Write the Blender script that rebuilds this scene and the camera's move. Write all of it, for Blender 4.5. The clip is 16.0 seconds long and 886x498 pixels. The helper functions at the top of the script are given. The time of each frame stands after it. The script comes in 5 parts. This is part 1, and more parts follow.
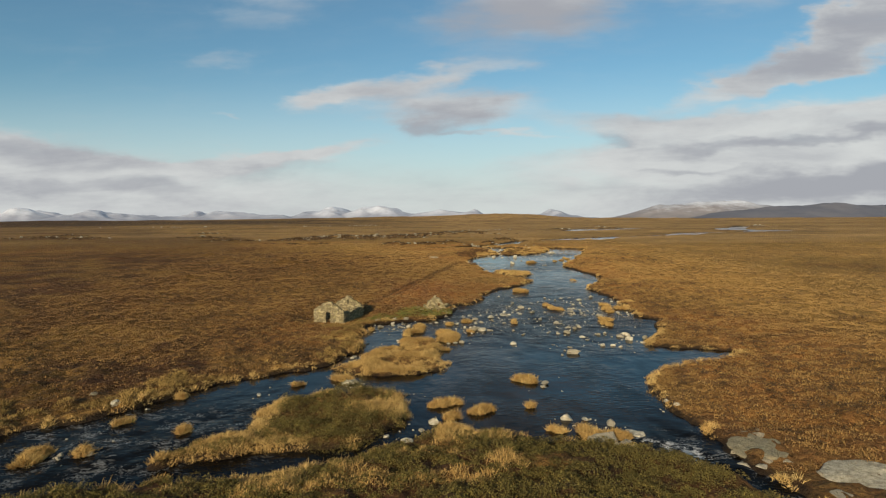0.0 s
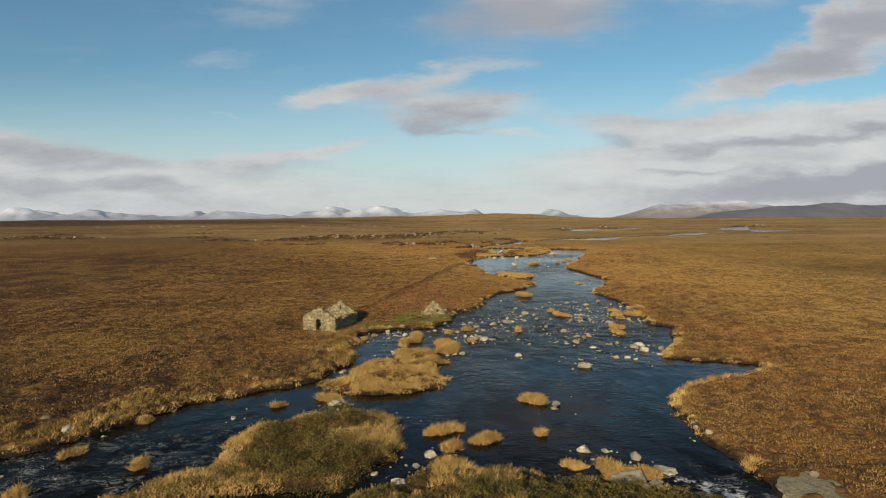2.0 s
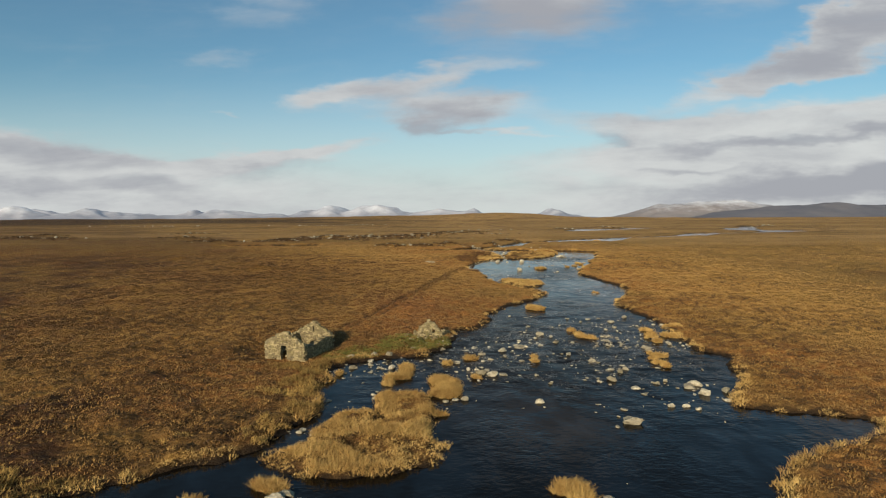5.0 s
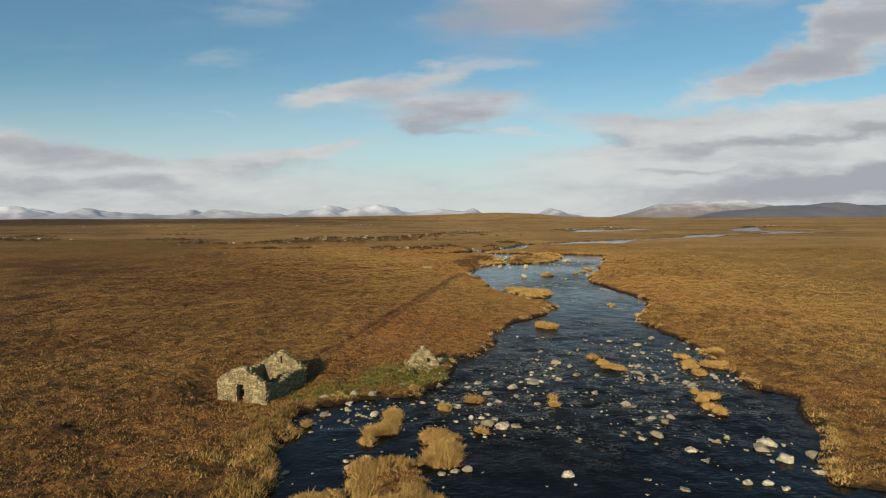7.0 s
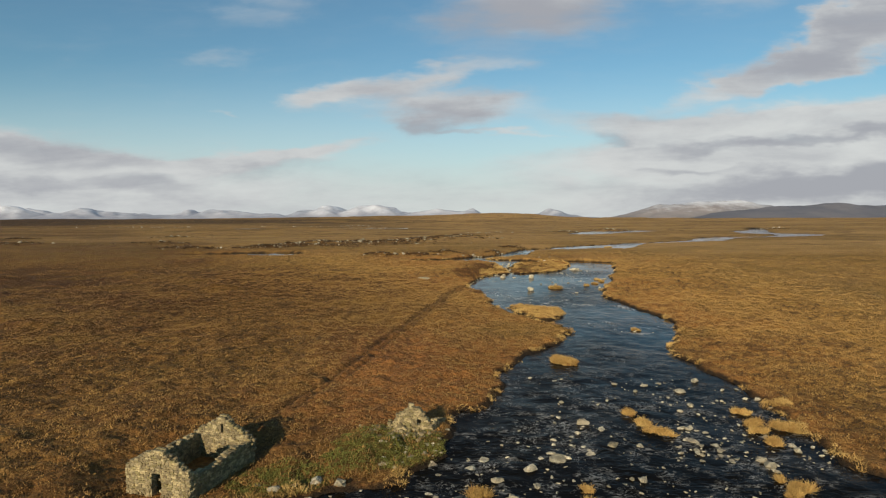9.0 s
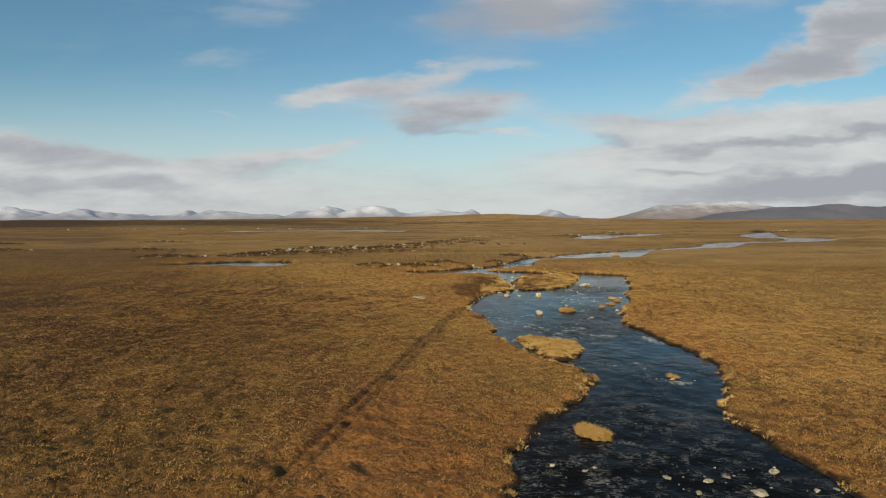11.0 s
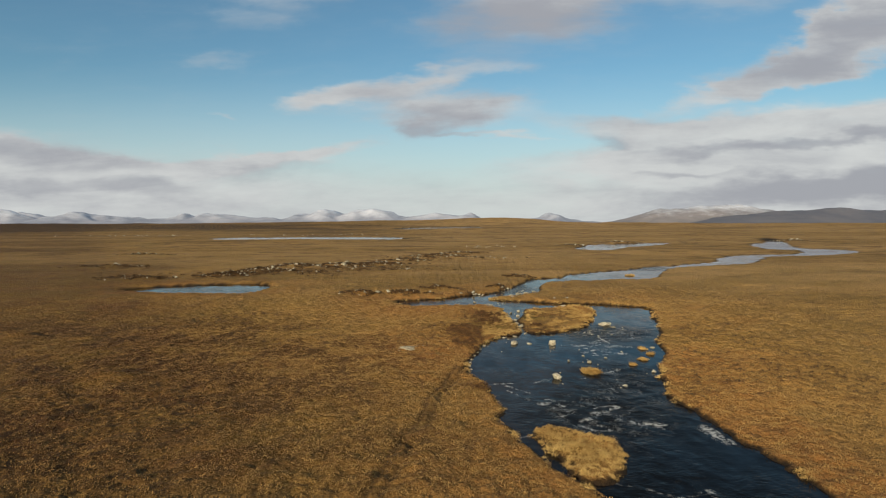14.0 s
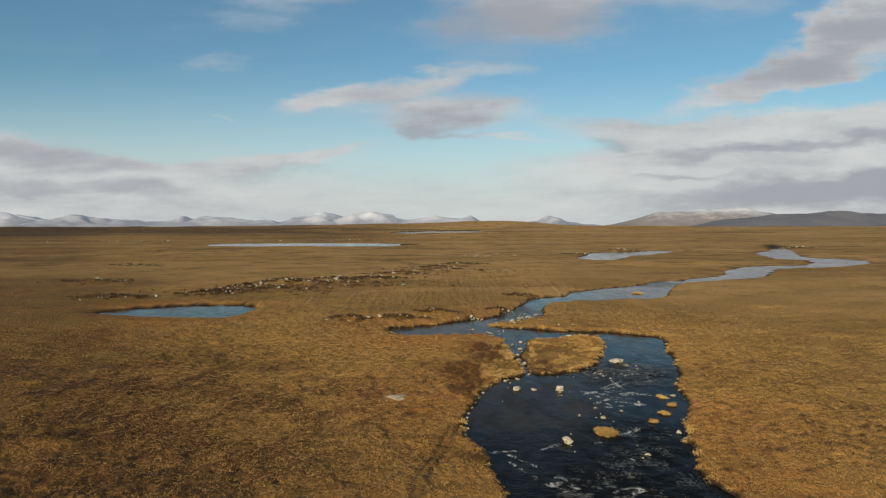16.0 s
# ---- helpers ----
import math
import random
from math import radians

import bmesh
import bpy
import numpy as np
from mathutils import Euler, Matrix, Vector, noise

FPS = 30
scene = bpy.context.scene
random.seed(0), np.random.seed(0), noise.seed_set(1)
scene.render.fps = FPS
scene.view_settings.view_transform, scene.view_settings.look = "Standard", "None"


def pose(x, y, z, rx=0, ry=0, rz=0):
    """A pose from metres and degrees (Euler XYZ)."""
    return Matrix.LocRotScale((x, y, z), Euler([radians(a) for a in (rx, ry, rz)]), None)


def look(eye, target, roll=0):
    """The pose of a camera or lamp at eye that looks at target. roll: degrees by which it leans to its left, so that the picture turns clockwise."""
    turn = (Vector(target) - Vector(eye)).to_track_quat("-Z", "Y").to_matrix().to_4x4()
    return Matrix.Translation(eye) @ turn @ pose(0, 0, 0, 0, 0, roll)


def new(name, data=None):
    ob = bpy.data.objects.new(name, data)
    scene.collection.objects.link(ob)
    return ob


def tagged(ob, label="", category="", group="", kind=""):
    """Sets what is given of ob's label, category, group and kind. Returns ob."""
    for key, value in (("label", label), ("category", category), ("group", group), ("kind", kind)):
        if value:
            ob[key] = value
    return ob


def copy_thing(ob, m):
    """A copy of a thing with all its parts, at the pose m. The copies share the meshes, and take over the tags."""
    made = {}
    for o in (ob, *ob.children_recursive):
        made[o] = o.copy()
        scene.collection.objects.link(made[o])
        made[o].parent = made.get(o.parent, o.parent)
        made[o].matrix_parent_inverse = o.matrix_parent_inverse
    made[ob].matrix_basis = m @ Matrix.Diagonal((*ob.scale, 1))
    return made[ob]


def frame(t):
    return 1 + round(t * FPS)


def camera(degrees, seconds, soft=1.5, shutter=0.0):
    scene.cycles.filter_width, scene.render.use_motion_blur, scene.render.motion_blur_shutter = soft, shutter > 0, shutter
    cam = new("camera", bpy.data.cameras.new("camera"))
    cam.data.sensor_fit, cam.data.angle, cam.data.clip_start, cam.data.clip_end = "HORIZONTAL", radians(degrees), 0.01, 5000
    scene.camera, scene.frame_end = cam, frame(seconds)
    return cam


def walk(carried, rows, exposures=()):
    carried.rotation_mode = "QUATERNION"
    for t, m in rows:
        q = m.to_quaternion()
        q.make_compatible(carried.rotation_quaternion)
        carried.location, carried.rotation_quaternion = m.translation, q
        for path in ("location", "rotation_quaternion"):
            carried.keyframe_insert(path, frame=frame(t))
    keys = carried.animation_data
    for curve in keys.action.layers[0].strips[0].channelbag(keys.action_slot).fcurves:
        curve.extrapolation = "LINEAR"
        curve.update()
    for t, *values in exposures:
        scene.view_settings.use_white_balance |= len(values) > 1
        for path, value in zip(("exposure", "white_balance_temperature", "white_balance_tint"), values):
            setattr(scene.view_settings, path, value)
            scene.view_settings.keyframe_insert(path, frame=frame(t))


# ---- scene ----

cam = camera(73, 16.0, soft=1.2)
PATH = [
    (0, (0.504, 5.697, 17.898), (0.624, 15.683, 17.391), -0.38),
    (0.5, (0.546, 6.609, 17.881), (0.668, 16.595, 17.377), -0.37),
    (1, (0.594, 8.202, 17.899), (0.716, 18.189, 17.394), -0.36),
    (1.5, (0.646, 10.321, 17.930), (0.771, 20.307, 17.423), -0.35),
    (2, (0.705, 12.839, 17.962), (0.831, 22.825, 17.451), -0.34),
    (2.5, (0.770, 15.657, 17.987), (0.898, 25.643, 17.473), -0.33),
    (3, (0.842, 18.700, 18.005), (0.972, 28.686, 17.489), -0.32),
    (3.5, (0.921, 21.913, 18.022), (1.054, 31.898, 17.503), -0.32),
    (4, (1.008, 25.255, 18.044), (1.143, 35.240, 17.523), -0.31),
    (4.5, (1.102, 28.704, 18.079), (1.240, 38.689, 17.558), -0.30),
    (5, (1.206, 32.245, 18.140), (1.346, 42.229, 17.618), -0.29),
    (5.5, (1.318, 35.874, 18.238), (1.461, 45.859, 17.714), -0.28),
    (6, (1.440, 39.594, 18.385), (1.586, 49.579, 17.860), -0.27),
    (6.5, (1.571, 43.412, 18.590), (1.721, 53.396, 18.063), -0.27),
    (7, (1.713, 47.337, 18.858), (1.866, 57.321, 18.333), -0.26),
    (7.5, (1.865, 51.379, 19.199), (2.021, 61.363, 18.674), -0.25),
    (8, (2.029, 55.548, 19.618), (2.188, 65.531, 19.091), -0.24),
    (8.5, (2.204, 59.850, 20.119), (2.367, 69.833, 19.592), -0.23),
    (9, (2.391, 64.288, 20.704), (2.557, 74.271, 20.177), -0.22),
    (9.5, (2.591, 68.862, 21.373), (2.760, 78.845, 20.847), -0.21),
    (10, (2.804, 73.565, 22.123), (2.976, 83.548, 21.597), -0.21),
    (10.5, (3.030, 78.384, 22.948), (3.205, 88.366, 22.424), -0.20),
    (11, (3.270, 83.299, 23.846), (3.448, 93.281, 23.325), -0.19),
    (11.5, (3.524, 88.283, 24.811), (3.705, 98.265, 24.293), -0.18),
    (12, (3.792, 93.302, 25.840), (3.976, 103.284, 25.327), -0.17),
    (12.5, (4.076, 98.315, 26.927), (4.263, 108.298, 26.421), -0.16),
    (13, (4.375, 103.274, 28.072), (4.565, 113.257, 27.573), -0.16),
    (13.5, (4.690, 108.123, 29.275), (4.883, 118.107, 28.784), -0.15),
    (14, (5.022, 112.802, 30.536), (5.217, 122.787, 30.054), -0.14),
    (14.5, (5.370, 117.244, 31.863), (5.567, 127.229, 31.391), -0.13),
    (15, (5.736, 121.377, 33.266), (5.935, 131.363, 32.804), -0.12),
    (15.5, (6.120, 125.127, 34.763), (6.321, 135.114, 34.308), -0.11),
    (16, (6.521, 128.419, 36.370), (6.724, 138.406, 35.922), -0.10),
]
walk(cam, [(t, look(e, g, r)) for t, e, g, r in PATH], [(0.0, 0.0), (9.0, 0.0), (12.5, -0.03), (16.0, -0.05)])

# ---------------------------------------------------------------- light
SUN_AZ, SUN_EL = 205.0, 18.5          # degrees clockwise from +Y, and above the horizon
sd = Vector((math.sin(radians(SUN_AZ)) * math.cos(radians(SUN_EL)), math.cos(radians(SUN_AZ)) * math.cos(radians(SUN_EL)), math.sin(radians(SUN_EL))))
lamp = bpy.data.lights.new("sun", "SUN")
lamp.energy, lamp.angle, lamp.color = 5.0, radians(0.6), (1.0, 0.83, 0.61)
sun = new("sun", lamp)
sun.matrix_world = look(sd * 300, (0, 0, 0))

world = bpy.data.worlds.new("sky")
world.use_nodes = True
scene.world = world
scene.view_settings.exposure = 0.0


class Net:
    """A small writer of shader nodes."""

    def __init__(self, tree):
        self.t = tree
        tree.nodes.clear()

    def n(self, kind):
        return self.t.nodes.new(kind)

    def put(self, sock, v):
        if isinstance(v, bpy.types.NodeSocket):
            self.t.links.new(v, sock)
        elif v is not None:
            sock.default_value = v

    def math(self, op, a, b=None, c=None, clamp=False):
        nd = self.t.nodes.new("ShaderNodeMath")
        nd.operation, nd.use_clamp = op, clamp
        for i, v in enumerate((a, b, c)):
            self.put(nd.inputs[i], v)
        return nd.outputs[0]

    def ramp(self, v, lo, hi, a=0.0, b=1.0):
        nd = self.t.nodes.new("ShaderNodeMapRange")
        nd.interpolation_type = "SMOOTHSTEP"
        for i, w in enumerate((v, lo, hi, a, b)):
            self.put(nd.inputs[i], w)
        return nd.outputs[0]

    def mix(self, f, a, b, how="MIX"):
        nd = self.t.nodes.new("ShaderNodeMix")
        nd.data_type, nd.blend_type = "RGBA", how
        self.put(nd.inputs[0], f)
        for i, v in ((6, a), (7, b)):
            self.put(nd.inputs[i], (*v, 1) if isinstance(v, tuple) and len(v) == 3 else v)
        return nd.outputs[2]

    def noise(self, vec, scale, detail=4.0, rough=0.55, distort=0.0):
        nd = self.t.nodes.new("ShaderNodeTexNoise")
        self.put(nd.inputs["Vector"], vec)
        for k, v in (("Scale", scale), ("Detail", detail), ("Roughness", rough), ("Distortion", distort)):
            nd.inputs[k].default_value = v
        return nd.outputs["Fac"]

    def attr(self, name):
        nd = self.t.nodes.new("ShaderNodeAttribute")
        nd.attribute_name = name
        return nd.outputs["Fac"]

    def scaled(self, vec, s):
        nd = self.t.nodes.new("ShaderNodeVectorMath")
        nd.operation = "MULTIPLY"
        self.put(nd.inputs[0], vec)
        nd.inputs[1].default_value = s
        return nd.outputs[0]

    def bump(self, h, strength, dist, normal=None):
        nd = self.t.nodes.new("ShaderNodeBump")
        nd.inputs["Strength"].default_value, nd.inputs["Distance"].default_value = strength, dist
        self.put(nd.inputs["Height"], h)
        if normal is not None:
            self.put(nd.inputs["Normal"], normal)
        return nd.outputs[0]


def build_sky():
    k = Net(world.node_tree)
    tex = k.n("ShaderNodeTexSky")
    tex.sky_type, tex.sun_disc = "NISHITA", False
    tex.sun_elevation, tex.sun_rotation = radians(SUN_EL), radians(SUN_AZ)
    tex.altitude, tex.air_density, tex.dust_density, tex.ozone_density = 50, 1.0, 0.6, 1.6
    co = k.n("ShaderNodeTexCoord").outputs["Generated"]
    sep = k.n("ShaderNodeSeparateXYZ")
    k.put(sep.inputs[0], co)
    away = k.math("MAXIMUM", k.math("ABSOLUTE", sep.outputs[1]), 0.08)
    u = k.math("DIVIDE", sep.outputs[0], away)
    v = k.math("DIVIDE", sep.outputs[2], away)
    comb = k.n("ShaderNodeCombineXYZ")
    k.put(comb.inputs[0], u)
    k.put(comb.inputs[1], k.math("MULTIPLY", v, 2.4))
    wind = comb.outputs[0]
    warp = k.noise(wind, 5.0, 5.0, 0.6)
    warp2 = k.noise(k.scaled(wind, (1.3, 1.7, 1.0)), 4.0, 4.0, 0.55)
    streak = k.n("ShaderNodeCombineXYZ")
    k.put(streak.inputs[0], k.math("MULTIPLY_ADD", v, 0.6, u))
    k.put(streak.inputs[1], k.math("MULTIPLY_ADD", u, -0.35, k.math("MULTIPLY", v, 6.0)))
    streak = streak.outputs[0]
    u2 = k.math("ADD", u, k.math("MULTIPLY", k.math("SUBTRACT", warp, 0.5), 0.30))
    v2 = k.math("ADD", v, k.math("MULTIPLY", k.math("SUBTRACT", warp2, 0.5), 0.085))

    def blob(cu, cv, ru, rv, tilt, power):
        """A soft lens-shaped bank of cloud round the direction (cu, cv)."""
        c, s = math.cos(radians(tilt)), math.sin(radians(tilt))
        du, dv = k.math("SUBTRACT", u2, cu), k.math("SUBTRACT", v2, cv)
        a = k.math("MULTIPLY_ADD", du, c / ru, k.math("MULTIPLY", dv, s / ru))
        b = k.math("MULTIPLY_ADD", dv, c / rv, k.math("MULTIPLY", du, -s / rv))
        r = k.math("MULTIPLY_ADD", a, a, k.math("MULTIPLY", b, b))
        edge = k.math("MAXIMUM", k.math("MULTIPLY_ADD", r, -0.62, 1.0), 0.0)
        return k.math("MULTIPLY", k.math("MULTIPLY", edge, edge), power * 1.15)

    def total(rows):
        out = None
        for row in rows:
            b = blob(*row)
            out = b if out is None else k.math("ADD", out, b)
        return out

    banks = total(BANKS)
    greys = total(GREYS)
    fine = k.noise(streak, 6.0, 7.0, 0.62, 0.4)
    puff = k.noise(wind, 11.0, 7.0, 0.62, 0.3)
    grain = k.math("ADD", k.math("MULTIPLY", k.math("SUBTRACT", fine, 0.5), 0.65), k.math("MULTIPLY", k.math("SUBTRACT", puff, 0.5), 0.5))
    low = k.math("MULTIPLY", k.ramp(v, 0.125, 0.02), 0.72)
    cover = k.math("ADD", k.math("ADD", k.math("MINIMUM", banks, 1.1), low), k.math("MULTIPLY", grain, 0.62))
    mask = k.math("MULTIPLY", k.ramp(cover, -0.06, 1.16), 0.97)
    mask = k.math("MULTIPLY", mask, k.ramp(sep.outputs[1], 0.0, 0.45))
    shade = k.math("ADD", greys, k.math("ADD", k.math("MULTIPLY", k.math("SUBTRACT", k.noise(streak, 3.6, 6.0, 0.6, 0.3), 0.5), 2.0), k.math("MULTIPLY", k.math("SUBTRACT", puff, 0.5), 0.8)))
    tone = k.mix(k.ramp(shade, -0.55, 1.15), CLOUD_LIT, CLOUD_GREY)
    sky = k.mix(1.0, tex.outputs[0], SKY_GAIN, "MULTIPLY")
    sky = k.mix(k.math("MULTIPLY", k.ramp(v, 0.27, 0.0), 0.78), sky, (6.0, 6.75, 6.85))
    col = k.mix(mask, sky, tone)
    bg = k.n("ShaderNodeBackground")
    k.put(bg.inputs[0], col)
    bg.inputs[1].default_value = 0.1
    out = k.n("ShaderNodeOutputWorld")
    k.put(out.inputs[0], bg.outputs[0])


SKY_GAIN = (0.72, 0.99, 1.01)
CLOUD_LIT, CLOUD_GREY = (6.6, 6.75, 6.65), (3.7, 3.8, 4.15)
# cu, cv, half width, half height, tilt, power
BANKS_MIDDLE = [
    (-0.03, 0.226, 0.20, 0.022, 9, 0.9), (0.02, 0.185, 0.18, 0.032, 0, 1.05), (-0.17, 0.198, 0.08, 0.018, 7, 0.6),
    (-0.01, 0.148, 0.075, 0.022, 0, 0.75), (0.10, 0.139, 0.08, 0.006, 0, 0.7), (0.08, 0.27, 0.09, 0.02, 0, 0.22),
    (0.16, 0.325, 0.20, 0.05, 0, 0.85), (0.20, 0.380, 0.26, 0.04, 0, 0.9),
]
BANKS_EAST = [
    (0.70, 0.305, 0.30, 0.045, 22, 1.2), (0.58, 0.225, 0.26, 0.020, 13, 0.9), (0.80, 0.35, 0.25, 0.07, 25, 1.1),
    (0.64, 0.160, 0.42, 0.040, 7, 1.4), (0.30, 0.155, 0.14, 0.024, -3, 0.8), (0.85, 0.14, 0.5, 0.05, 4, 1.1),
    (0.42, 0.095, 0.30, 0.030, 2, 0.8), (0.75, 0.085, 0.62, 0.09, 3, 0.75), (0.52, 0.36, 0.13, 0.03, 0, 0.4),
]
BANKS_WEST = [
    (-0.75, 0.075, 0.62, 0.075, -2, 0.7), (-0.70, 0.108, 0.26, 0.030, -4, 1.2), (-0.95, 0.12, 0.3, 0.05, 0, 1.1), (-0.40, 0.090, 0.24, 0.020, 2, 0.9),
    (-0.23, 0.107, 0.14, 0.014, 8, 1.0), (-0.28, 0.33, 0.09, 0.03, 0, 0.30), (-0.34, 0.262, 0.09, 0.012, 0, 0.28), (-0.36, 0.172, 0.05, 0.004, 0, 0.4), (-0.24, 0.37, 0.14, 0.02, 0, 0.4),
]
BANKS = BANKS_MIDDLE + BANKS_EAST + BANKS_WEST
GREYS = [
    (0.16, 0.335, 0.24, 0.07, 0, 1.25), (0.0, 0.20, 0.20, 0.06, 6, 0.4), (0.00, 0.142, 0.09, 0.024, 0, 0.9), (0.69, 0.295, 0.30, 0.055, 24, 0.85), (0.04, 0.175, 0.10, 0.02, 0, 0.5),
    (0.28, 0.132, 0.06, 0.015, -8, 0.8), (0.62, 0.128, 0.30, 0.012, 4, 0.8), (0.68, 0.056, 0.34, 0.030, 4, 1.35), (0.42, 0.076, 0.10, 0.008, 0, 0.6),
    (-0.26, 0.078, 0.13, 0.016, 4, 0.5), (-0.55, 0.055, 0.25, 0.018, -3, 0.6), (-0.68, 0.112, 0.24, 0.03, -3, 0.7),
]
build_sky()


# ---------------------------------------------------------------- materials
def material(name):
    m = bpy.data.materials.new(name)
    m.use_nodes = True
    k = Net(m.node_tree)
    b = k.n("ShaderNodeBsdfPrincipled")
    o = k.n("ShaderNodeOutputMaterial")
    m.node_tree.links.new(b.outputs[0], o.inputs[0])
    return m, k, b


def place(k):
    return k.n("ShaderNodeNewGeometry").outputs["Position"]


def moor_material():
    m, k, b = material("moor")
    p = place(k)
    big = k.noise(p, 0.018, 4.0, 0.6)
    mid = k.noise(k.scaled(p, (1.0, 0.8, 1.0)), 0.16, 5.0, 0.6)
    small = k.noise(p, 1.7, 5.0, 0.65)
    tiny = k.noise(p, 7.0, 4.0, 0.7)
    col = k.mix(k.ramp(big, 0.35, 0.65), (0.122, 0.064, 0.024), (0.160, 0.086, 0.030))
    col = k.mix(k.math("MULTIPLY", k.attr("gold"), k.ramp(big, 0.2, 0.5)), col, (0.47, 0.300, 0.098))
    col = k.mix(k.math("MULTIPLY", k.ramp(mid, 0.45, 0.70), 0.6), col, (0.130, 0.064, 0.022))
    lift = k.math("MULTIPLY_ADD", k.attr("gold"), 0.5, 0.4)
    col = k.mix(k.math("MULTIPLY", k.ramp(small, 0.50, 0.72), lift), col, (0.340, 0.205, 0.062))
    col = k.mix(k.math("MULTIPLY", k.ramp(small, 0.49, 0.33), k.math("MULTIPLY_ADD", k.attr("gold"), -0.4, 0.75)), col, (0.055, 0.031, 0.014))
    col = k.mix(k.math("MULTIPLY", k.math("MULTIPLY", k.ramp(tiny, 0.52, 0.72), 0.6), lift), col, (0.42, 0.27, 0.09))
    cell = k.n("ShaderNodeTexVoronoi")
    k.put(cell.inputs["Vector"], p)
    cell.inputs["Scale"].default_value = 1.5
    lot = k.n("ShaderNodeSeparateXYZ")
    k.put(lot.inputs[0], cell.outputs["Color"])
    col = k.mix(k.math("MULTIPLY", k.math("MULTIPLY", k.ramp(lot.outputs[0], 0.6, 1.0), 0.38), lift), col, (0.40, 0.25, 0.08))
    col = k.mix(k.math("MULTIPLY", k.ramp(lot.outputs[0], 0.35, 0.0), k.math("MULTIPLY_ADD", k.attr("gold"), -0.2, 0.38)), col, (0.075, 0.042, 0.016))
    strands = k.noise(k.scaled(p, (0.8, 0.45, 1.0)), 0.30, 4.0, 0.6, 1.2)
    col = k.mix(k.math("MULTIPLY", k.ramp(strands, 0.55, 0.70), 0.38), col, (0.345, 0.190, 0.060))
    col = k.mix(k.math("MULTIPLY", k.ramp(strands, 0.44, 0.30), 0.55), col, (0.085, 0.045, 0.022))
    purple = k.ramp(k.noise(k.scaled(p, (1.0, 0.7, 1.0)), 0.06, 4.0, 0.6), 0.48, 0.66)
    col = k.mix(k.math("MULTIPLY", purple, k.math("MULTIPLY_ADD", k.attr("gold"), -0.45, 0.6)), col, (0.150, 0.070, 0.034))
    col = k.mix(k.math("MULTIPLY", k.attr("straw"), k.ramp(small, 0.25, 0.6)), col, (0.430, 0.265, 0.080))
    col = k.mix(k.math("MULTIPLY", k.attr("rust"), k.ramp(small, 0.15, 0.6, 0.35, 0.85)), col, (0.365, 0.170, 0.054))
    col = k.mix(k.math("MULTIPLY", k.attr("green"), k.ramp(small, 0.2, 0.6)), col, (0.10, 0.105, 0.022))
    # peat, and the painted shadow line under the grass of the banks
    col = k.mix(k.math("MULTIPLY", k.attr("peat_and_bank_shade"), k.ramp(mid, 0.15, 0.5)), col, (0.060, 0.036, 0.018))
    col = k.mix(k.math("MULTIPLY", k.attr("heath"), 0.85), col, (0.070, 0.036, 0.018))
    col = k.mix(k.math("MULTIPLY", k.attr("pale"), k.ramp(mid, 0.2, 0.6, 0.5, 0.95)), col, (0.55, 0.36, 0.145))
    calm = k.math("SUBTRACT", 1.0, k.math("MAXIMUM", k.math("MAXIMUM", k.attr("rust"), k.attr("peat_and_bank_shade")), k.attr("heath")), clamp=True)
    tuft = k.noise(k.scaled(p, (1.0, 0.75, 1.0)), 0.62, 4.0, 0.6, 0.6)
    col = k.mix(k.math("MULTIPLY", k.math("MULTIPLY", k.ramp(tuft, 0.52, 0.68), calm), 0.34), col, (0.275, 0.185, 0.056))
    col = k.mix(k.math("MULTIPLY", k.ramp(tuft, 0.46, 0.32), 0.5), col, (0.085, 0.050, 0.018))
    olive = k.ramp(k.noise(k.scaled(p, (0.7, 1.0, 1.0)), 0.035, 5.0, 0.62), 0.40, 0.62)
    col = k.mix(k.math("MULTIPLY", k.math("MULTIPLY", olive, calm), 0.42), col, (0.205, 0.142, 0.040))
    scrub = k.noise(k.scaled(p, (0.45, 1.0, 1.0)), 0.17, 5.0, 0.7)
    col = k.mix(k.math("MULTIPLY", k.ramp(scrub, 0.55, 0.68), k.math("MULTIPLY", k.attr("far"), 0.55)), col, (0.085, 0.050, 0.022))
    col = k.mix(k.math("MULTIPLY", k.ramp(scrub, 0.42, 0.30), k.math("MULTIPLY", k.attr("far"), 0.35)), col, (0.46, 0.31, 0.11))
    hags = k.noise(k.scaled(p, (0.55, 1.0, 1.0)), 0.045, 7.0, 0.72)
    col = k.mix(k.math("MULTIPLY", k.ramp(hags, 0.53, 0.60), k.math("MULTIPLY", k.attr("far"), 0.75)), col, (0.110, 0.062, 0.028))
    col = k.mix(k.math("MULTIPLY", k.ramp(hags, 0.44, 0.36), k.math("MULTIPLY", k.attr("far"), 0.45)), col, (0.42, 0.27, 0.10))
    veg = k.n("ShaderNodeTexVoronoi")
    k.put(veg.inputs["Vector"], p)
    veg.inputs["Scale"].default_value = 4.2
    vlot = k.n("ShaderNodeSeparateXYZ")
    k.put(vlot.inputs[0], veg.outputs["Color"])
    col = k.mix(k.math("MULTIPLY", k.math("MULTIPLY", k.ramp(vlot.outputs[1], 0.72, 1.0), 0.42), lift), col, (0.52, 0.36, 0.14))
    col = k.mix(k.math("MULTIPLY", k.ramp(vlot.outputs[1], 0.30, 0.0), k.math("MULTIPLY_ADD", k.attr("gold"), -0.25, 0.45)), col, (0.055, 0.032, 0.013))
    # river bed colour, carried up the bank foot as painted undercut shade
    col = k.mix(k.attr("bed_and_edge_shade"), col, (0.03, 0.022, 0.014))
    col = k.mix(1.0, col, (0.96, 0.85, 0.72), "MULTIPLY")
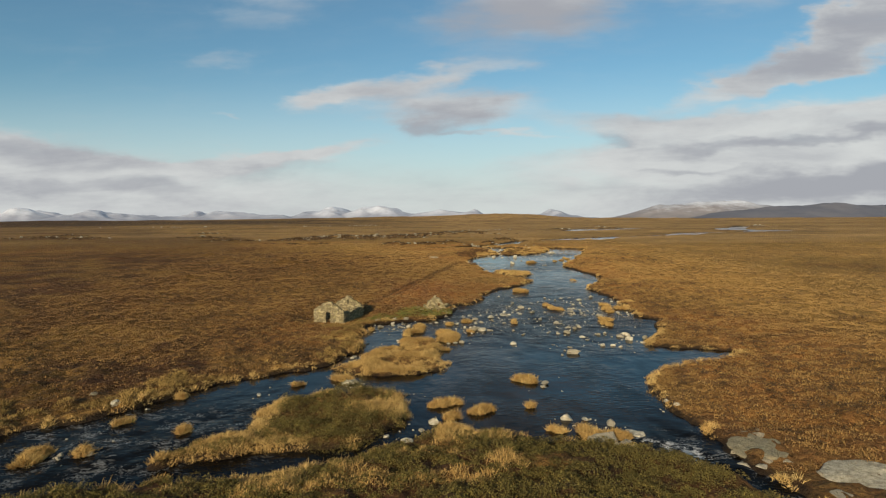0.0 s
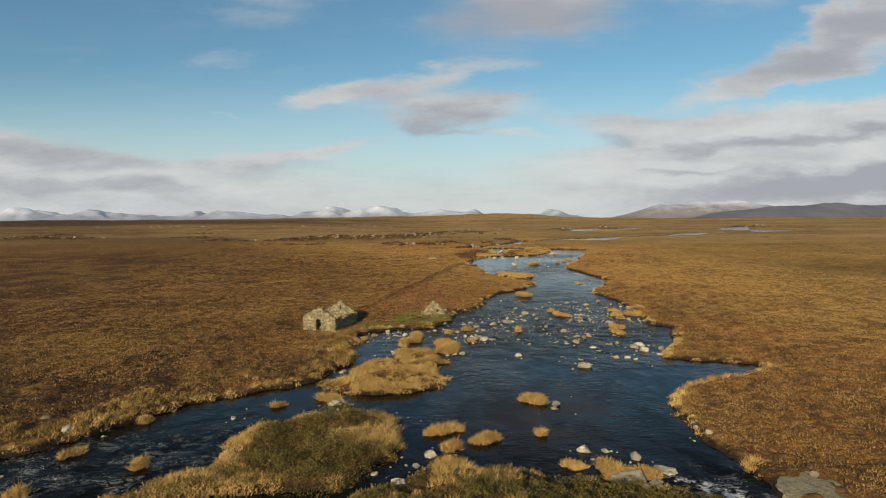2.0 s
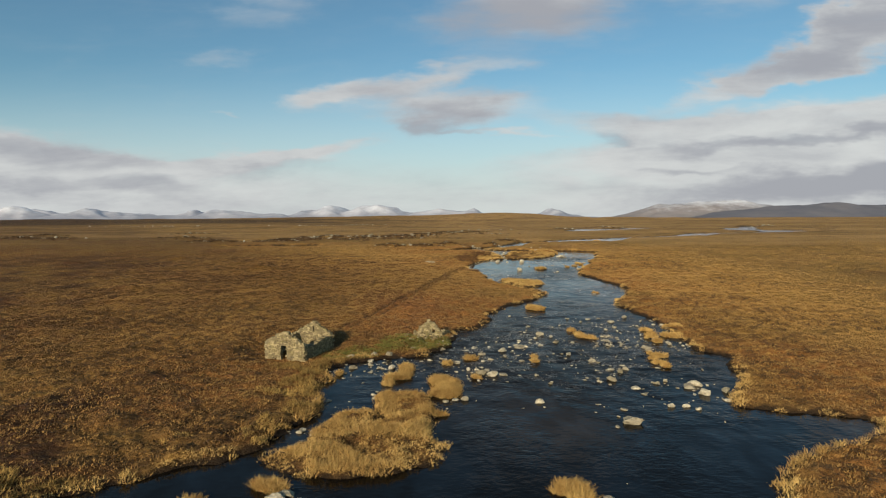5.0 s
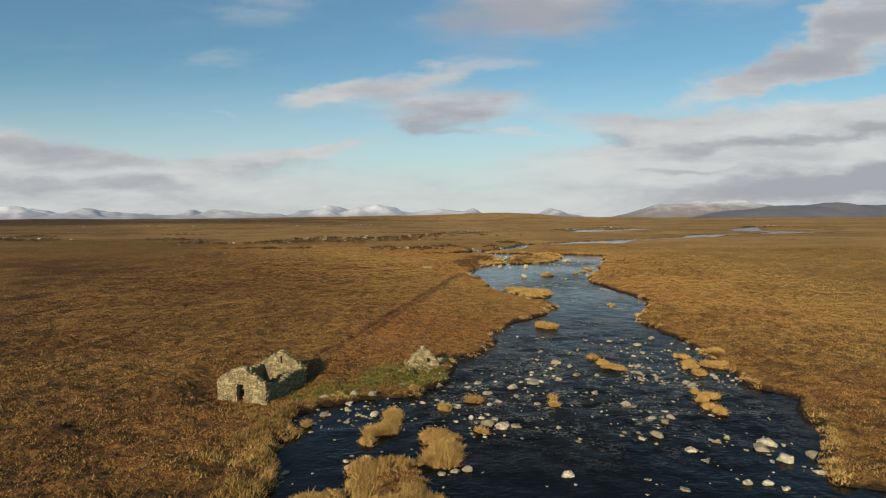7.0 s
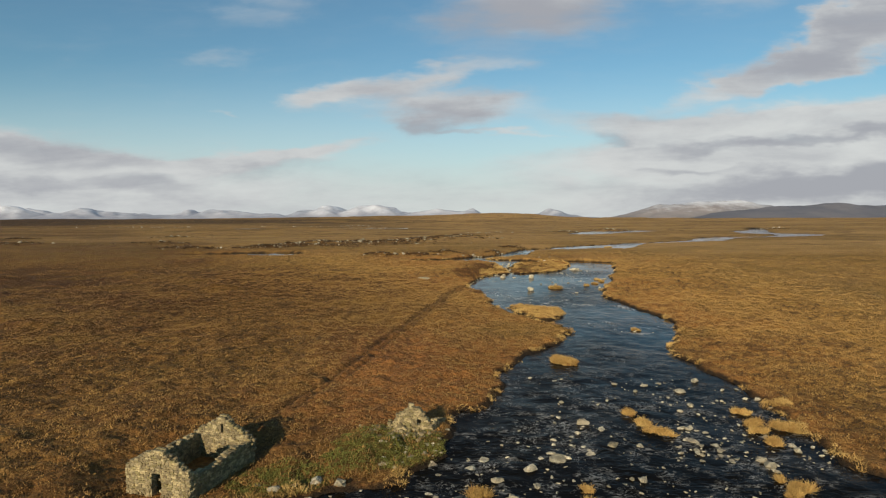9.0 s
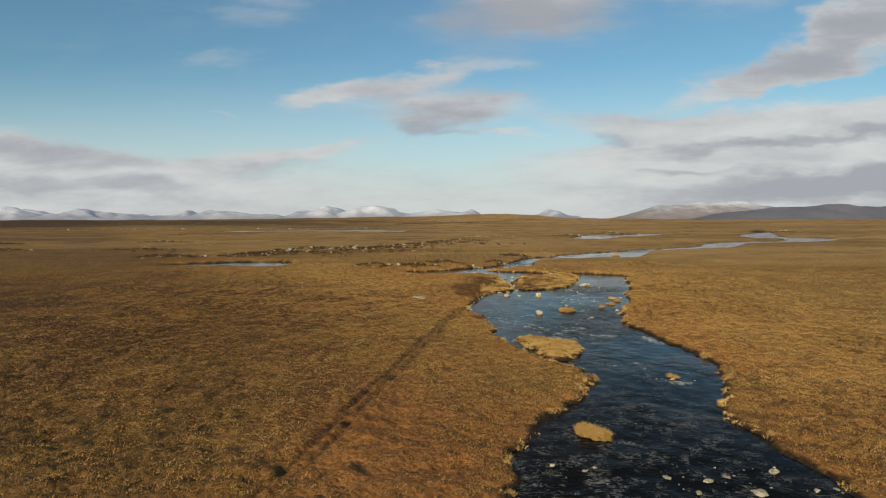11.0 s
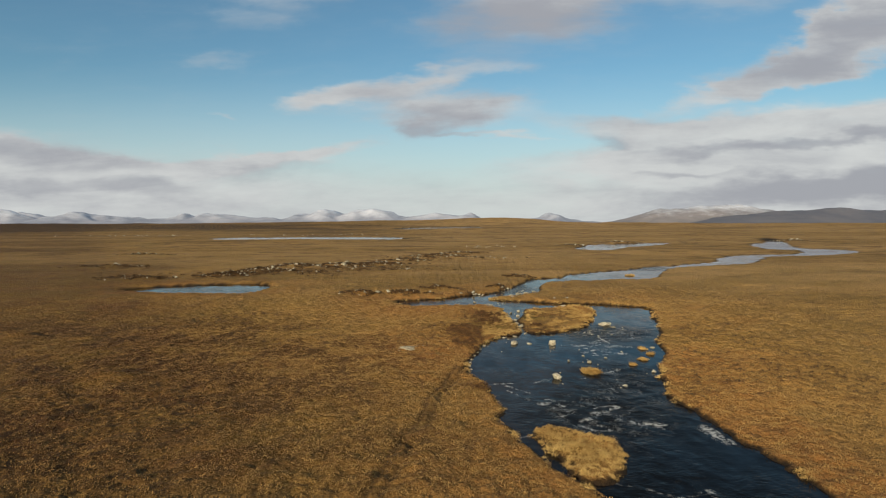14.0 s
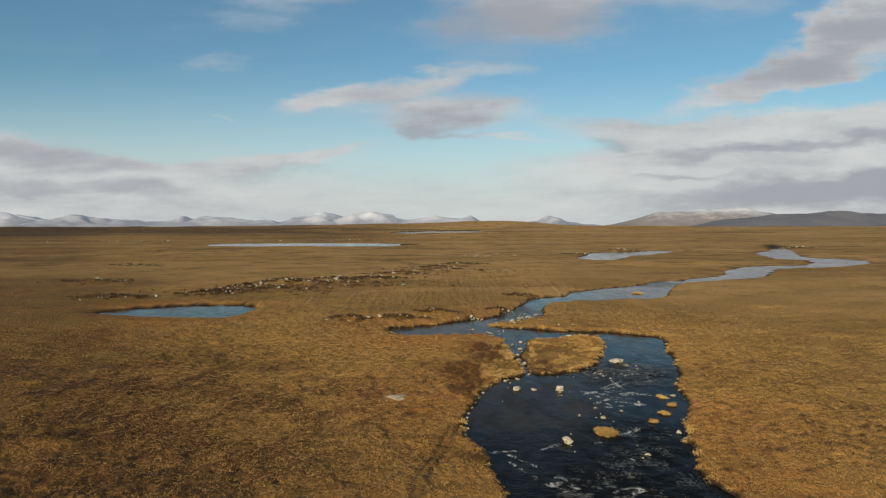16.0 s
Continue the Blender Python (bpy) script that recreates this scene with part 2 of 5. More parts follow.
    k.put(b.inputs["Base Color"], col)
    b.inputs["Roughness"].default_value = 0.9
    b.inputs["Specular IOR Level"].default_value = 0.15
    h = k.math("ADD", k.math("MULTIPLY", small, 0.5), k.math("MULTIPLY", tiny, 0.3))
    h = k.math("SUBTRACT", h, k.math("MULTIPLY", cell.outputs["Distance"], 0.45))
    k.put(b.inputs["Normal"], k.bump(h, 1.0, 0.5))
    return m


def blade_material(name, lo, hi, dark):
    m, k, b = material(name)
    t = k.attr("tone")
    isl = k.n("ShaderNodeNewGeometry").outputs["Random Per Island"]
    col = k.mix(t, lo, hi)
    col = k.mix(k.math("MULTIPLY", k.ramp(isl, 0.5, 1.0), 0.6), col, dark)
    col = k.mix(k.math("MULTIPLY", k.ramp(k.noise(place(k), 0.5, 3.0), 0.5, 0.75), 0.5), col, dark)
    k.put(b.inputs["Base Color"], col)
    b.inputs["Roughness"].default_value = 0.8
    b.inputs["Specular IOR Level"].default_value = 0.2
    return m


def stone_material(name, pale, grey, moss):
    m, k, b = material(name)
    p = place(k)
    rnd = k.n("ShaderNodeObjectInfo").outputs["Random"]
    isl = k.n("ShaderNodeNewGeometry").outputs["Random Per Island"]
    a = k.noise(p, 2.2, 5.0, 0.65)
    f = k.noise(p, 14.0, 5.0, 0.7)
    mixr = k.math("FRACT", k.math("ADD", rnd, isl))
    mixr = k.ramp(mixr, 0.15, 0.85)
    col = k.mix(k.ramp(a, 0.35, 0.68), pale, grey)
    col = k.mix(k.math("MULTIPLY", mixr, 0.85), col, grey)
    col = k.mix(k.math("MULTIPLY", k.ramp(k.math("FRACT", k.math("MULTIPLY", mixr, 7.3)), 0.6, 1.0), 0.5), col, moss)
    col = k.mix(k.math("MULTIPLY", k.ramp(f, 0.52, 0.75), 0.7), col, (0.42, 0.39, 0.30))
    col = k.mix(k.math("MULTIPLY", k.ramp(k.noise(p, 5.0, 4.0), 0.55, 0.72), 0.7), col, moss)
    col = k.mix(k.math("MULTIPLY", k.ramp(k.noise(p, 3.4, 6.0, 0.72, 0.8), 0.52, 0.64), 0.42), col, (0.085, 0.070, 0.045))
    k.put(b.inputs["Base Color"], col)
    b.inputs["Roughness"].default_value = 0.9
    b.inputs["Specular IOR Level"].default_value = 0.2
    k.put(b.inputs["Normal"], k.bump(k.math("ADD", f, k.math("MULTIPLY", a, 1.5)), 0.8, 0.10))
    return m


def water_material():
    m, k, b = material("peaty_water")
    p = place(k)
    rough = k.attr("riffle")
    s = k.scaled(p, (1.0, 1.0, 1.0))
    a = k.noise(s, 0.55, 1.0, 0.5, 0.5)
    c = k.noise(k.scaled(p, (0.8, 1.3, 1.0)), 1.9, 1.5, 0.5, 0.6)
    gust = k.ramp(k.noise(k.scaled(p, (1.0, 0.6, 1.0)), 0.12, 3.0, 0.6), 0.38, 0.62, 0.15, 1.5)
    calm = k.math("MULTIPLY", gust, 0.03)
    h = k.math("ADD", k.math("MULTIPLY", a, k.math("MULTIPLY", k.math("MULTIPLY_ADD", rough, 0.13, 0.035), gust)), k.math("MULTIPLY", c, k.math("MULTIPLY_ADD", rough, 0.055, calm)))
    n = k.bump(h, 1.0, 0.75)
    flow = k.scaled(p, (0.75, 1.1, 1.0))
    lines = k.noise(flow, 1.7, 3.5, 0.55, 1.3)
    ridge = k.math("SUBTRACT", 1.0, k.math("ABSOLUTE", k.math("MULTIPLY_ADD", lines, 2.0, -1.0)))
    patch = k.ramp(k.noise(p, 0.30, 4.0, 0.65), 0.50, 0.60)
    spray = k.attr("foam")
    torn = k.ramp(k.noise(p, 1.6, 4.0, 0.65), 0.42, 0.58)
    edge = k.ramp(k.math("MULTIPLY_ADD", k.math("MULTIPLY", spray, spray), 0.20, ridge), 0.93, 1.04)
    where = k.math("MAXIMUM", k.math("MULTIPLY", patch, k.ramp(rough, 0.3, 0.8)), k.ramp(spray, 0.12, 0.5))
    foam = k.math("MULTIPLY", k.math("MULTIPLY", edge, torn), where)
    across = k.noise(k.scaled(p, (0.6, 1.5, 1.0)), 1.15, 3.0, 0.55, 1.3)
    crest = k.math("SUBTRACT", 1.0, k.math("ABSOLUTE", k.math("MULTIPLY_ADD", across, 2.0, -1.0)))
    chop = k.math("MULTIPLY", k.ramp(crest, 0.90, 1.0), k.ramp(k.noise(p, 0.42, 3.0, 0.6), 0.50, 0.64))
    chop = k.math("MULTIPLY", k.math("MULTIPLY", chop, k.ramp(rough, 0.25, 0.9)), 0.42)
    foam = k.math("MAXIMUM", foam, chop)
    k.put(b.inputs["Base Color"], k.mix(foam, (0.0065, 0.0055, 0.004), (0.66, 0.63, 0.56)))
    k.put(b.inputs["Roughness"], k.math("MULTIPLY_ADD", foam, 0.6, k.math("MULTIPLY_ADD", rough, 0.10, 0.05)))
    b.inputs["IOR"].default_value = 1.33
    ruffle = k.ramp(k.noise(k.scaled(p, (1.0, 0.5, 1.0)), 0.22, 4.0, 0.6, 0.8), 0.36, 0.64, 0.62, 1.25)
    k.put(b.inputs["Specular IOR Level"], k.math("MULTIPLY", k.ramp(rough, 0.0, 0.7, 0.125, 0.034), ruffle))
    k.put(b.inputs["Normal"], n)
    return m


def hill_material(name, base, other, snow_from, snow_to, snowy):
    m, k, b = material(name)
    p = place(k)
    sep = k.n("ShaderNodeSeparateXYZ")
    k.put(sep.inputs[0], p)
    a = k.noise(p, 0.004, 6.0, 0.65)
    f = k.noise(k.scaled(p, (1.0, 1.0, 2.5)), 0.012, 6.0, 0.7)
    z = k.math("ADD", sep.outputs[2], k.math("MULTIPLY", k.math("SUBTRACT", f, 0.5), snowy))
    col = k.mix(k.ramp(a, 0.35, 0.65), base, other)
    # snow tone is greyed and blued: haze and cloud shade painted in
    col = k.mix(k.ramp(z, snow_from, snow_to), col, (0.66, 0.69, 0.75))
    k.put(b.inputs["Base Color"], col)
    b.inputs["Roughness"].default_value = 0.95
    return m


MOOR = moor_material()
STRAW = blade_material("straw_grass", (0.37, 0.215, 0.062), (0.66, 0.455, 0.160), (0.20, 0.108, 0.034))
SEDGE = blade_material("moor_sedge", (0.155, 0.080, 0.025), (0.50, 0.300, 0.092), (0.080, 0.042, 0.016))
HEATHER = blade_material("heather", (0.060, 0.048, 0.013), (0.215, 0.165, 0.040), (0.022, 0.018, 0.008))
HEATH_BROWN = blade_material("brown_heather", (0.050, 0.030, 0.014), (0.105, 0.058, 0.022), (0.028, 0.018, 0.010))
RUSSET = blade_material("russet_heather", (0.075, 0.036, 0.016), (0.190, 0.098, 0.036), (0.030, 0.018, 0.010))
RANK = blade_material("rank_grass", (0.165, 0.098, 0.028), (0.46, 0.300, 0.090), (0.100, 0.070, 0.022))
MOSSY = blade_material("green_grass", (0.090, 0.092, 0.020), (0.235, 0.220, 0.050), (0.055, 0.058, 0.014))
STONE = stone_material("granite", (0.70, 0.63, 0.46), (0.30, 0.26, 0.18), (0.14, 0.112, 0.048))
WALLSTONE = stone_material("wall_stone", (0.50, 0.405, 0.215), (0.165, 0.130, 0.072), (0.21, 0.175, 0.055))
WATER = water_material()
BEDROCK = stone_material("bedrock", (0.60, 0.52, 0.36), (0.30, 0.25, 0.165), (0.19, 0.155, 0.06))
# the blue of these rock colours is distance haze put into the base
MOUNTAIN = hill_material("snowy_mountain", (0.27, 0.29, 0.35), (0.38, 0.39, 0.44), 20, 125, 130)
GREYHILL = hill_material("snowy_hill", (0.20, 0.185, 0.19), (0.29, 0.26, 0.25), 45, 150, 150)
# cloud shade over this hill is painted into its dark base colours
SHADEHILL = hill_material("cloud_shaded_hill", (0.115, 0.120, 0.145), (0.16, 0.155, 0.17), 80, 190, 110)


# ---------------------------------------------------------------- terrain
def vnoise(x, y, scale, seed):
    """Smooth value noise in 0..1."""
    x, y = np.asarray(x, float) / scale + seed * 17.3, np.asarray(y, float) / scale - seed * 9.1
    xi, yi = np.floor(x), np.floor(y)
    fx, fy = x - xi, y - yi
    fx, fy = fx * fx * (3 - 2 * fx), fy * fy * (3 - 2 * fy)

    def h(a, b):
        n = np.sin(a * 127.1 + b * 311.7 + seed * 74.7) * 43758.5453
        return n - np.floor(n)

    return (h(xi, yi) * (1 - fx) + h(xi + 1, yi) * fx) * (1 - fy) + (h(xi, yi + 1) * (1 - fx) + h(xi + 1, yi + 1) * fx) * fy


def fbm(x, y, scale, seed, octaves=3):
    out, amp, tot = 0, 1.0, 0
    for i in range(octaves):
        out = out + amp * vnoise(x, y, scale / 2 ** i, seed + i)
        tot += amp
        amp *= 0.5
    return out / tot


def smooth(v, lo, hi):
    t = np.clip((v - lo) / (hi - lo), 0, 1)
    return t * t * (3 - 2 * t)


def water_level(x, y):
    z = np.interp(y, [90, 150, 215, 255, 420], [0, 0.5, 1.1, 1.9, 3.3])
    return z - 0.012 * np.clip(-5 - x, 0, 40) * smooth(y, 112, 82)


LEFT_LOW = [(-80, 36), (-50, 49), (-37.2, 56.9), (-33.6, 59), (-30, 61.7), (-26.8, 66.4), (-23.3, 70.9), (-17.6, 75.2), (-14.1, 77.6), (-11.6, 83.4), (-10.5, 88), (-9.9, 91), (-11.3, 95), (-10.6, 99), (-11.2, 103), (-8.7, 106.6), (-3.9, 108), (-1, 109), (2.9, 113), (4, 119.5), (4.8, 125.6), (8.3, 127.5), (10.3, 135), (10.4, 139.9)]
LEFT_HIGH = [(14.2, 146.5), (17.4, 152.5), (22.9, 160), (25.6, 167), (25.7, 172), (22.8, 176), (18.5, 185.5), (15.3, 199), (16.6, 205), (15.1, 214), (13.2, 222), (12.4, 231), (15.5, 243), (18.7, 253.4), (27, 260.7), (37, 263), (46.3, 270.5), (54.7, 292), (55.3, 300), (57, 308)]
RIGHT_HIGH = [(68, 303.5), (71.5, 295), (68.2, 281.9), (64.5, 267), (57.4, 249.2), (54.6, 238.5), (51.4, 231.2), (47, 220), (44.8, 210), (45.3, 200), (46, 190), (48, 180), (45.5, 170), (42, 161), (37.8, 153), (38, 145), (38.3, 136.9), (38.6, 132), (36.9, 117), (36.8, 113), (38.2, 107.5), (36.3, 101), (34.3, 96.5)]
RIGHT_LOW = [(31.9, 91.5), (29.8, 87.6), (32, 86.6), (36, 85.4), (39.5, 82.4), (34, 78.0), (29.5, 75.4), (25.9, 73.4), (23.0, 67.4), (23.0, 64.2), (21.9, 59.4), (22.9, 57.2), (22.4, 50), (23.5, 45), (25, 40), (30, 30), (34, 15)]
MOUND_EDGE = [(28, 15), (24, 30), (21.5, 43), (20.6, 45.2), (17, 50.7), (10.7, 52.7), (4, 54.1), (0.3, 54.2), (-3.2, 51.4), (-6, 48.8), (-13.5, 46.4), (-19, 45.8), (-24, 44.8), (-32, 40), (-50, 30), (-80, 18)]
MAIN = LEFT_LOW + LEFT_HIGH + RIGHT_HIGH + RIGHT_LOW + MOUND_EDGE
LIMB = [(-5.9, 315.9), (8, 321), (25.5, 321.8), (28.8, 319.7), (37.4, 316.5), (45.6, 312.5), (55.0, 311.3), (63.1, 309.3), (71.6, 303.9), (74.0, 301.3), (70.2, 290.7), (57.3, 298.6), (57.1, 301.8), (45.9, 302.1), (36.2, 299.2), (27.4, 301.0), (23.0, 306.1), (11.1, 305.6), (1.0, 303.4), (-4.2, 308.6)]
UPPER_NORTH = [(-5.9, 315.9), (-4.9, 320.6), (6.0, 323.3), (10.3, 326.3), (19.6, 333.7), (28.0, 339.2), (35.5, 350.4), (40.1, 359.9), (45.5, 373.5), (49.1, 385.2), (57.0, 390.4), (66.9, 395.8), (74.1, 409.8), (85.2, 416.0), (91.3, 422.8), (102.7, 427.6), (121.4, 443.4), (130.4, 455.1), (144.7, 459.3), (165.5, 477.1), (186.6, 491.1), (203.8, 524.3), (228.7, 552.9), (253.7, 568.4), (277.9, 573.1), (296.3, 578.3), (318.7, 609.4), (325.1, 630.7), (312.4, 654.9), (355.7, 761.4), (391.6, 797.2), (438.3, 884.8), (471.6, 957.4), (498.6, 955.7), (413.5, 795.9), (350.0, 670.0), (366.7, 652.2), (371.7, 621.1)]
UPPER_SOUTH = [(345.3, 588.4), (315.8, 565.7), (280.7, 550.7), (250.7, 541.6), (222.4, 505.9), (205.8, 482.8), (180.1, 466.1), (149.1, 451.3), (139.3, 442.7), (128.2, 426.6), (114.9, 400.1), (102.7, 381.8), (87.7, 380.5), (74.8, 377.5), (62.2, 374.6), (52.2, 365.5), (48.6, 350.0), (43.6, 336.4), (36.8, 330.9), (30.5, 326.8), (25.7, 323.8), (24, 318)]
UPPER = UPPER_NORTH + UPPER_SOUTH
GAP = [(28.0, 302.0), (34.5, 299.6), (32.0, 290.2), (29.4, 280.9), (28.9, 273.7), (29.2, 265.1), (29.0, 259.2), (28.0, 260), (28.1, 269.3), (28.0, 278.5), (27.6, 289.7)]
POND = [(-118.3, 349.8), (-116.0, 360.4), (-101.8, 367.2), (-81.5, 372.7), (-67.2, 370.7), (-61.8, 361.6), (-61.5, 352.0), (-62.9, 343.2), (-66.9, 337.4), (-78.8, 337.7), (-96.3, 341.7), (-107.7, 344.5)]
LOCH = [(139.4, 671.8), (156.4, 707.4), (180.0, 759.2), (238.7, 792.7), (279.4, 803.5), (252.8, 755.3), (226.2, 723.9), (194.1, 695.9), (167.7, 645.9), (148.2, 646.8)]
FAR_LOCH = [(-313.6, 988.0), (-307.2, 1077.6), (-140.7, 1091.5), (-57.1, 1060.4), (-8.4, 1033.1), (-43.1, 970.6), (-84.5, 916.9), (-232.7, 944.1)]
FARTHEST_LOCH = [(-121.2, 2001.8), (-37.5, 2211.7), (89.7, 2471.9), (207.6, 2308.8), (118.4, 1880.9), (-13.2, 1811.5)]
HEATHER_ISLE = [(-20.2, 49.3), (-18.8, 49.7), (-16.1, 50.3), (-13.5, 51.6), (-8.8, 51.6), (-6.3, 52.6), (-4.6, 53.7), (-3.9, 55.5), (-3.4, 57.6), (-2.3, 59.6), (-2.4, 62.2), (-3.4, 64.8), (-5.3, 66.3), (-9.2, 66.0), (-12.6, 65.0), (-14.9, 62.6), (-15.7, 60.2), (-15.5, 57.3), (-15.2, 55.9), (-16.4, 54.2), (-18.2, 52.2)]
HEATH_PATCH = [(-14.2, 61.9), (-12.3, 64.6), (-9.1, 65.5), (-5.3, 65.9), (-3.8, 64.0), (-3.9, 62.4), (-6.5, 61.6), (-8.3, 60.5), (-6.0, 58.0), (-4.1, 56.6), (-4.1, 54.6), (-5.2, 53.3), (-7.2, 52.6), (-8.7, 52.4), (-9.9, 53.4), (-12.9, 54.5), (-14.2, 56.7), (-13.8, 58.7)]
WEST_ISLET = [(17.5, 258.5), (24.3, 259.0), (27.6, 263), (27.4, 278), (27.2, 290), (27.0, 298), (23, 292), (20, 276)]
EAST_ISLET = [(56.5, 297.6), (50.1, 279.7), (42.2, 266.0), (31.8, 262.4), (31.6, 270), (31.8, 281), (34.3, 291), (37, 298)]
GRASS_ISLE = [(-11.7, 76.1), (-8.5, 79.5), (-8.6, 83), (-5.2, 87), (-3.6, 84.5), (-4.8, 90.5), (-3.5, 92), (0.4, 91.5), (0.9, 88), (0.6, 82), (0.9, 78), (0.7, 75.8), (-5.5, 73)]
MID_ISLE = [(19.3, 194.5), (23.0, 196.4), (27.1, 192.3), (29.2, 190.0), (28.7, 184.9), (26.1, 179.3), (22.3, 179.4), (20.9, 184.5), (19.7, 189.8)]
TRACK = [(-12.6, 124), (-8.2, 143.5), (-5.0, 157), (-1.9, 172), (3.2, 196), (7.4, 217), (11, 230)]


def rounded(poly, per=3):
    """A closed Catmull-Rom curve through the corners."""
    p = np.array(poly, float)
    out = []
    for i in range(len(p)):
        a, b, c, d = p[i - 1], p[i], p[(i + 1) % len(p)], p[(i + 2) % len(p)]
        for j in range(per):
            t = j / per
            out.append(0.5 * (2 * b + (c - a) * t + (2 * a - 5 * b + 4 * c - d) * t * t + (3 * b - a - 3 * c + d) * t ** 3))
    return np.array(out)


def inside_distance(x, y, poly):
    """Signed distance to a closed outline: positive inside, metres."""
    best = np.full(x.shape, 1e18)
    odd = np.zeros(x.shape, bool)
    for (ax, ay), (bx, by) in zip(poly, np.roll(poly, -1, 0)):
        ex, ey = bx - ax, by - ay
        t = np.clip(((x - ax) * ex + (y - ay) * ey) / (ex * ex + ey * ey + 1e-12), 0, 1)
        best = np.minimum(best, (x - ax - t * ex) ** 2 + (y - ay - t * ey) ** 2)
        if ay != by:
            odd ^= ((ay > y) != (by > y)) & (x < (by and ex * (y - ay) / ey + ax if by else ex * (y - ay) / ey + ax))
    d = np.sqrt(best)
    return np.where(odd, d, -d)


RIVERS = [rounded(q) for q in (MAIN, LIMB, UPPER, GAP, POND, LOCH, FAR_LOCH, FARTHEST_LOCH)]
ISLES = [rounded(q) for q in (HEATHER_ISLE, GRASS_ISLE, MID_ISLE)]


def water_distance(x, y, only=None):
    """Metres into the water (positive) or onto the land (negative)."""
    d = np.full(x.shape, -60.0)
    for poly in RIVERS if only is None else only:
        lo, hi = poly.min(0) - 60, poly.max(0) + 60
        m = (x > lo[0]) & (x < hi[0]) & (y > lo[1]) & (y < hi[1])
        if m.any():
            d[m] = np.maximum(d[m], inside_distance(x[m], y[m], poly))
    for poly in ISLES:
        lo, hi = poly.min(0) - 8, poly.max(0) + 8
        m = (x > lo[0]) & (x < hi[0]) & (y > lo[1]) & (y < hi[1])
        if m.any():
            d[m] = np.minimum(d[m], -inside_distance(x[m], y[m], poly))
    return d + np.where(np.abs(d) < 20, (vnoise(x, y, 4.2, 6) - 0.5) * 1.3 + (vnoise(x, y, 1.6, 5) - 0.5) * 1.1 + (vnoise(x, y, 0.7, 8) - 0.5) * 0.5, 0)


def line_distance(x, y, pts):
    best = np.full(x.shape, 1e18)
    for (ax, ay), (bx, by) in zip(pts[:-1], pts[1:]):
        ex, ey = bx - ax, by - ay
        t = np.clip(((x - ax) * ex + (y - ay) * ey) / (ex * ex + ey * ey), 0, 1)
        best = np.minimum(best, (x - ax - t * ex) ** 2 + (y - ay - t * ey) ** 2)
    return np.sqrt(best)


def hump(x, y, cx, cy, rx, ry, h):
    return h * np.exp(-((x - cx) / rx) ** 2 - ((y - cy) / ry) ** 2)


def track_line(x, y):
    wob = (vnoise(x, y, 9.0, 31) - 0.5) * 1.2
    side = (x - np.interp(y, [q[1] for q in TRACK], [q[0] for q in TRACK])) + wob
    far = np.where((y > TRACK[0][1]) & (y < TRACK[-1][1]), 0.0, 9.0)
    return np.abs(side) + far


def land(x, y, d=None):
    """Height of the ground, and the distance into the water."""
    if d is None:
        d = water_distance(x, y)
    dry = np.maximum(-d, 0)
    z = water_level(x, y)
    near = smooth(np.hypot(x - 15, y - 150), 700, 250)
    z = z + 0.42 * smooth(dry, -0.1, 0.6) + 0.5 * smooth(dry, 2, 16) + (fbm(x, y, 40, 3) - 0.45) * 1.8 * smooth(dry, 3, 25)
    z = z - 0.7 * smooth(d, -0.15, 1.2)
    tuss = (fbm(x, y, 1.5, 11) - 0.5) * 0.7 + (vnoise(x, y, 0.8, 21) - 0.5) * 0.4 + (fbm(x, y, 4.5, 23) - 0.5) * 0.9
    z = z + tuss * smooth(dry, 0.2, 1.4) * near
    z = z + (fbm(x, y, 260, 41) - 0.5) * 5.0 * smooth(y, 420, 1200) * smooth(dry, 4, 50)
    z = z + hump(x, y, 2, 40, 16, 11, 1.3) * smooth(dry, 0, 4)
    z = z - 0.35 * smooth(np.abs(track_line(x, y) - 0.75), 0.7, 0.15) * smooth(vnoise(x, y, 3.0, 33), 0.15, 0.5)
    # raised banks that hide the ponds and the upper river from low down
    z = z + 0.7 * smooth(dry, 0.3, 3.0) * smooth(y, 285, 305) * smooth(y, 420, 370)
    z = z + (hump(x, y, -88, 322, 30, 9, 0.6) + hump(x, y, -190, 860, 170, 45, 2.6) + hump(x, y, 190, 590, 60, 25, 1.5) + hump(x, y, 40, 1600, 200, 90, 6.0)) * smooth(dry, 1, 8)
    # low hills along the skyline
    z = z + hump(x, y, -900, 2900, 700, 500, 13) + hump(x, y, -420, 2500, 160, 220, 5) + hump(x, y, -1750, 2700, 600, 500, 9) + hump(x, y, 300, 3200, 420, 500, 34) + hump(x, y, -300, 3100, 400, 400, 12) + hump(x, y, 1500, 3300, 1200, 500, 8)
    z = z + (fbm(x, y, 260, 61, 4) - 0.5) * 18 * smooth(y, 1600, 2600)
    for cx, cy, r, n in OUTCROPS[:30]:
        z = z + hump(x, y, cx, cy, r, r * 0.4, 1.3) * smooth(dry, 0.5, 5)
    # level ground under the cottage
    flat = smooth(np.hypot(x + 17, y - 111), 9, 5)
    z = z * (1 - flat) + (0.24 + 0.15 * tuss) * flat
    z = np.where(d > 1, np.minimum(z, water_level(x, y) - 0.45), z)
    return z, d


def spread(lo, hi, step, far_lo, far_hi, r_lo, r_hi):
    mid = np.arange(lo, hi, step)
    a, s, before = lo, step, []
    while a > far_lo:
        s *= r_lo
        a -= s
        before.append(a)
    b, s, after = mid[-1], step, []
    while b < far_hi:
        s *= r_hi
        b += s
        after.append(b)
    return np.array(before[::-1] + list(mid) + after)


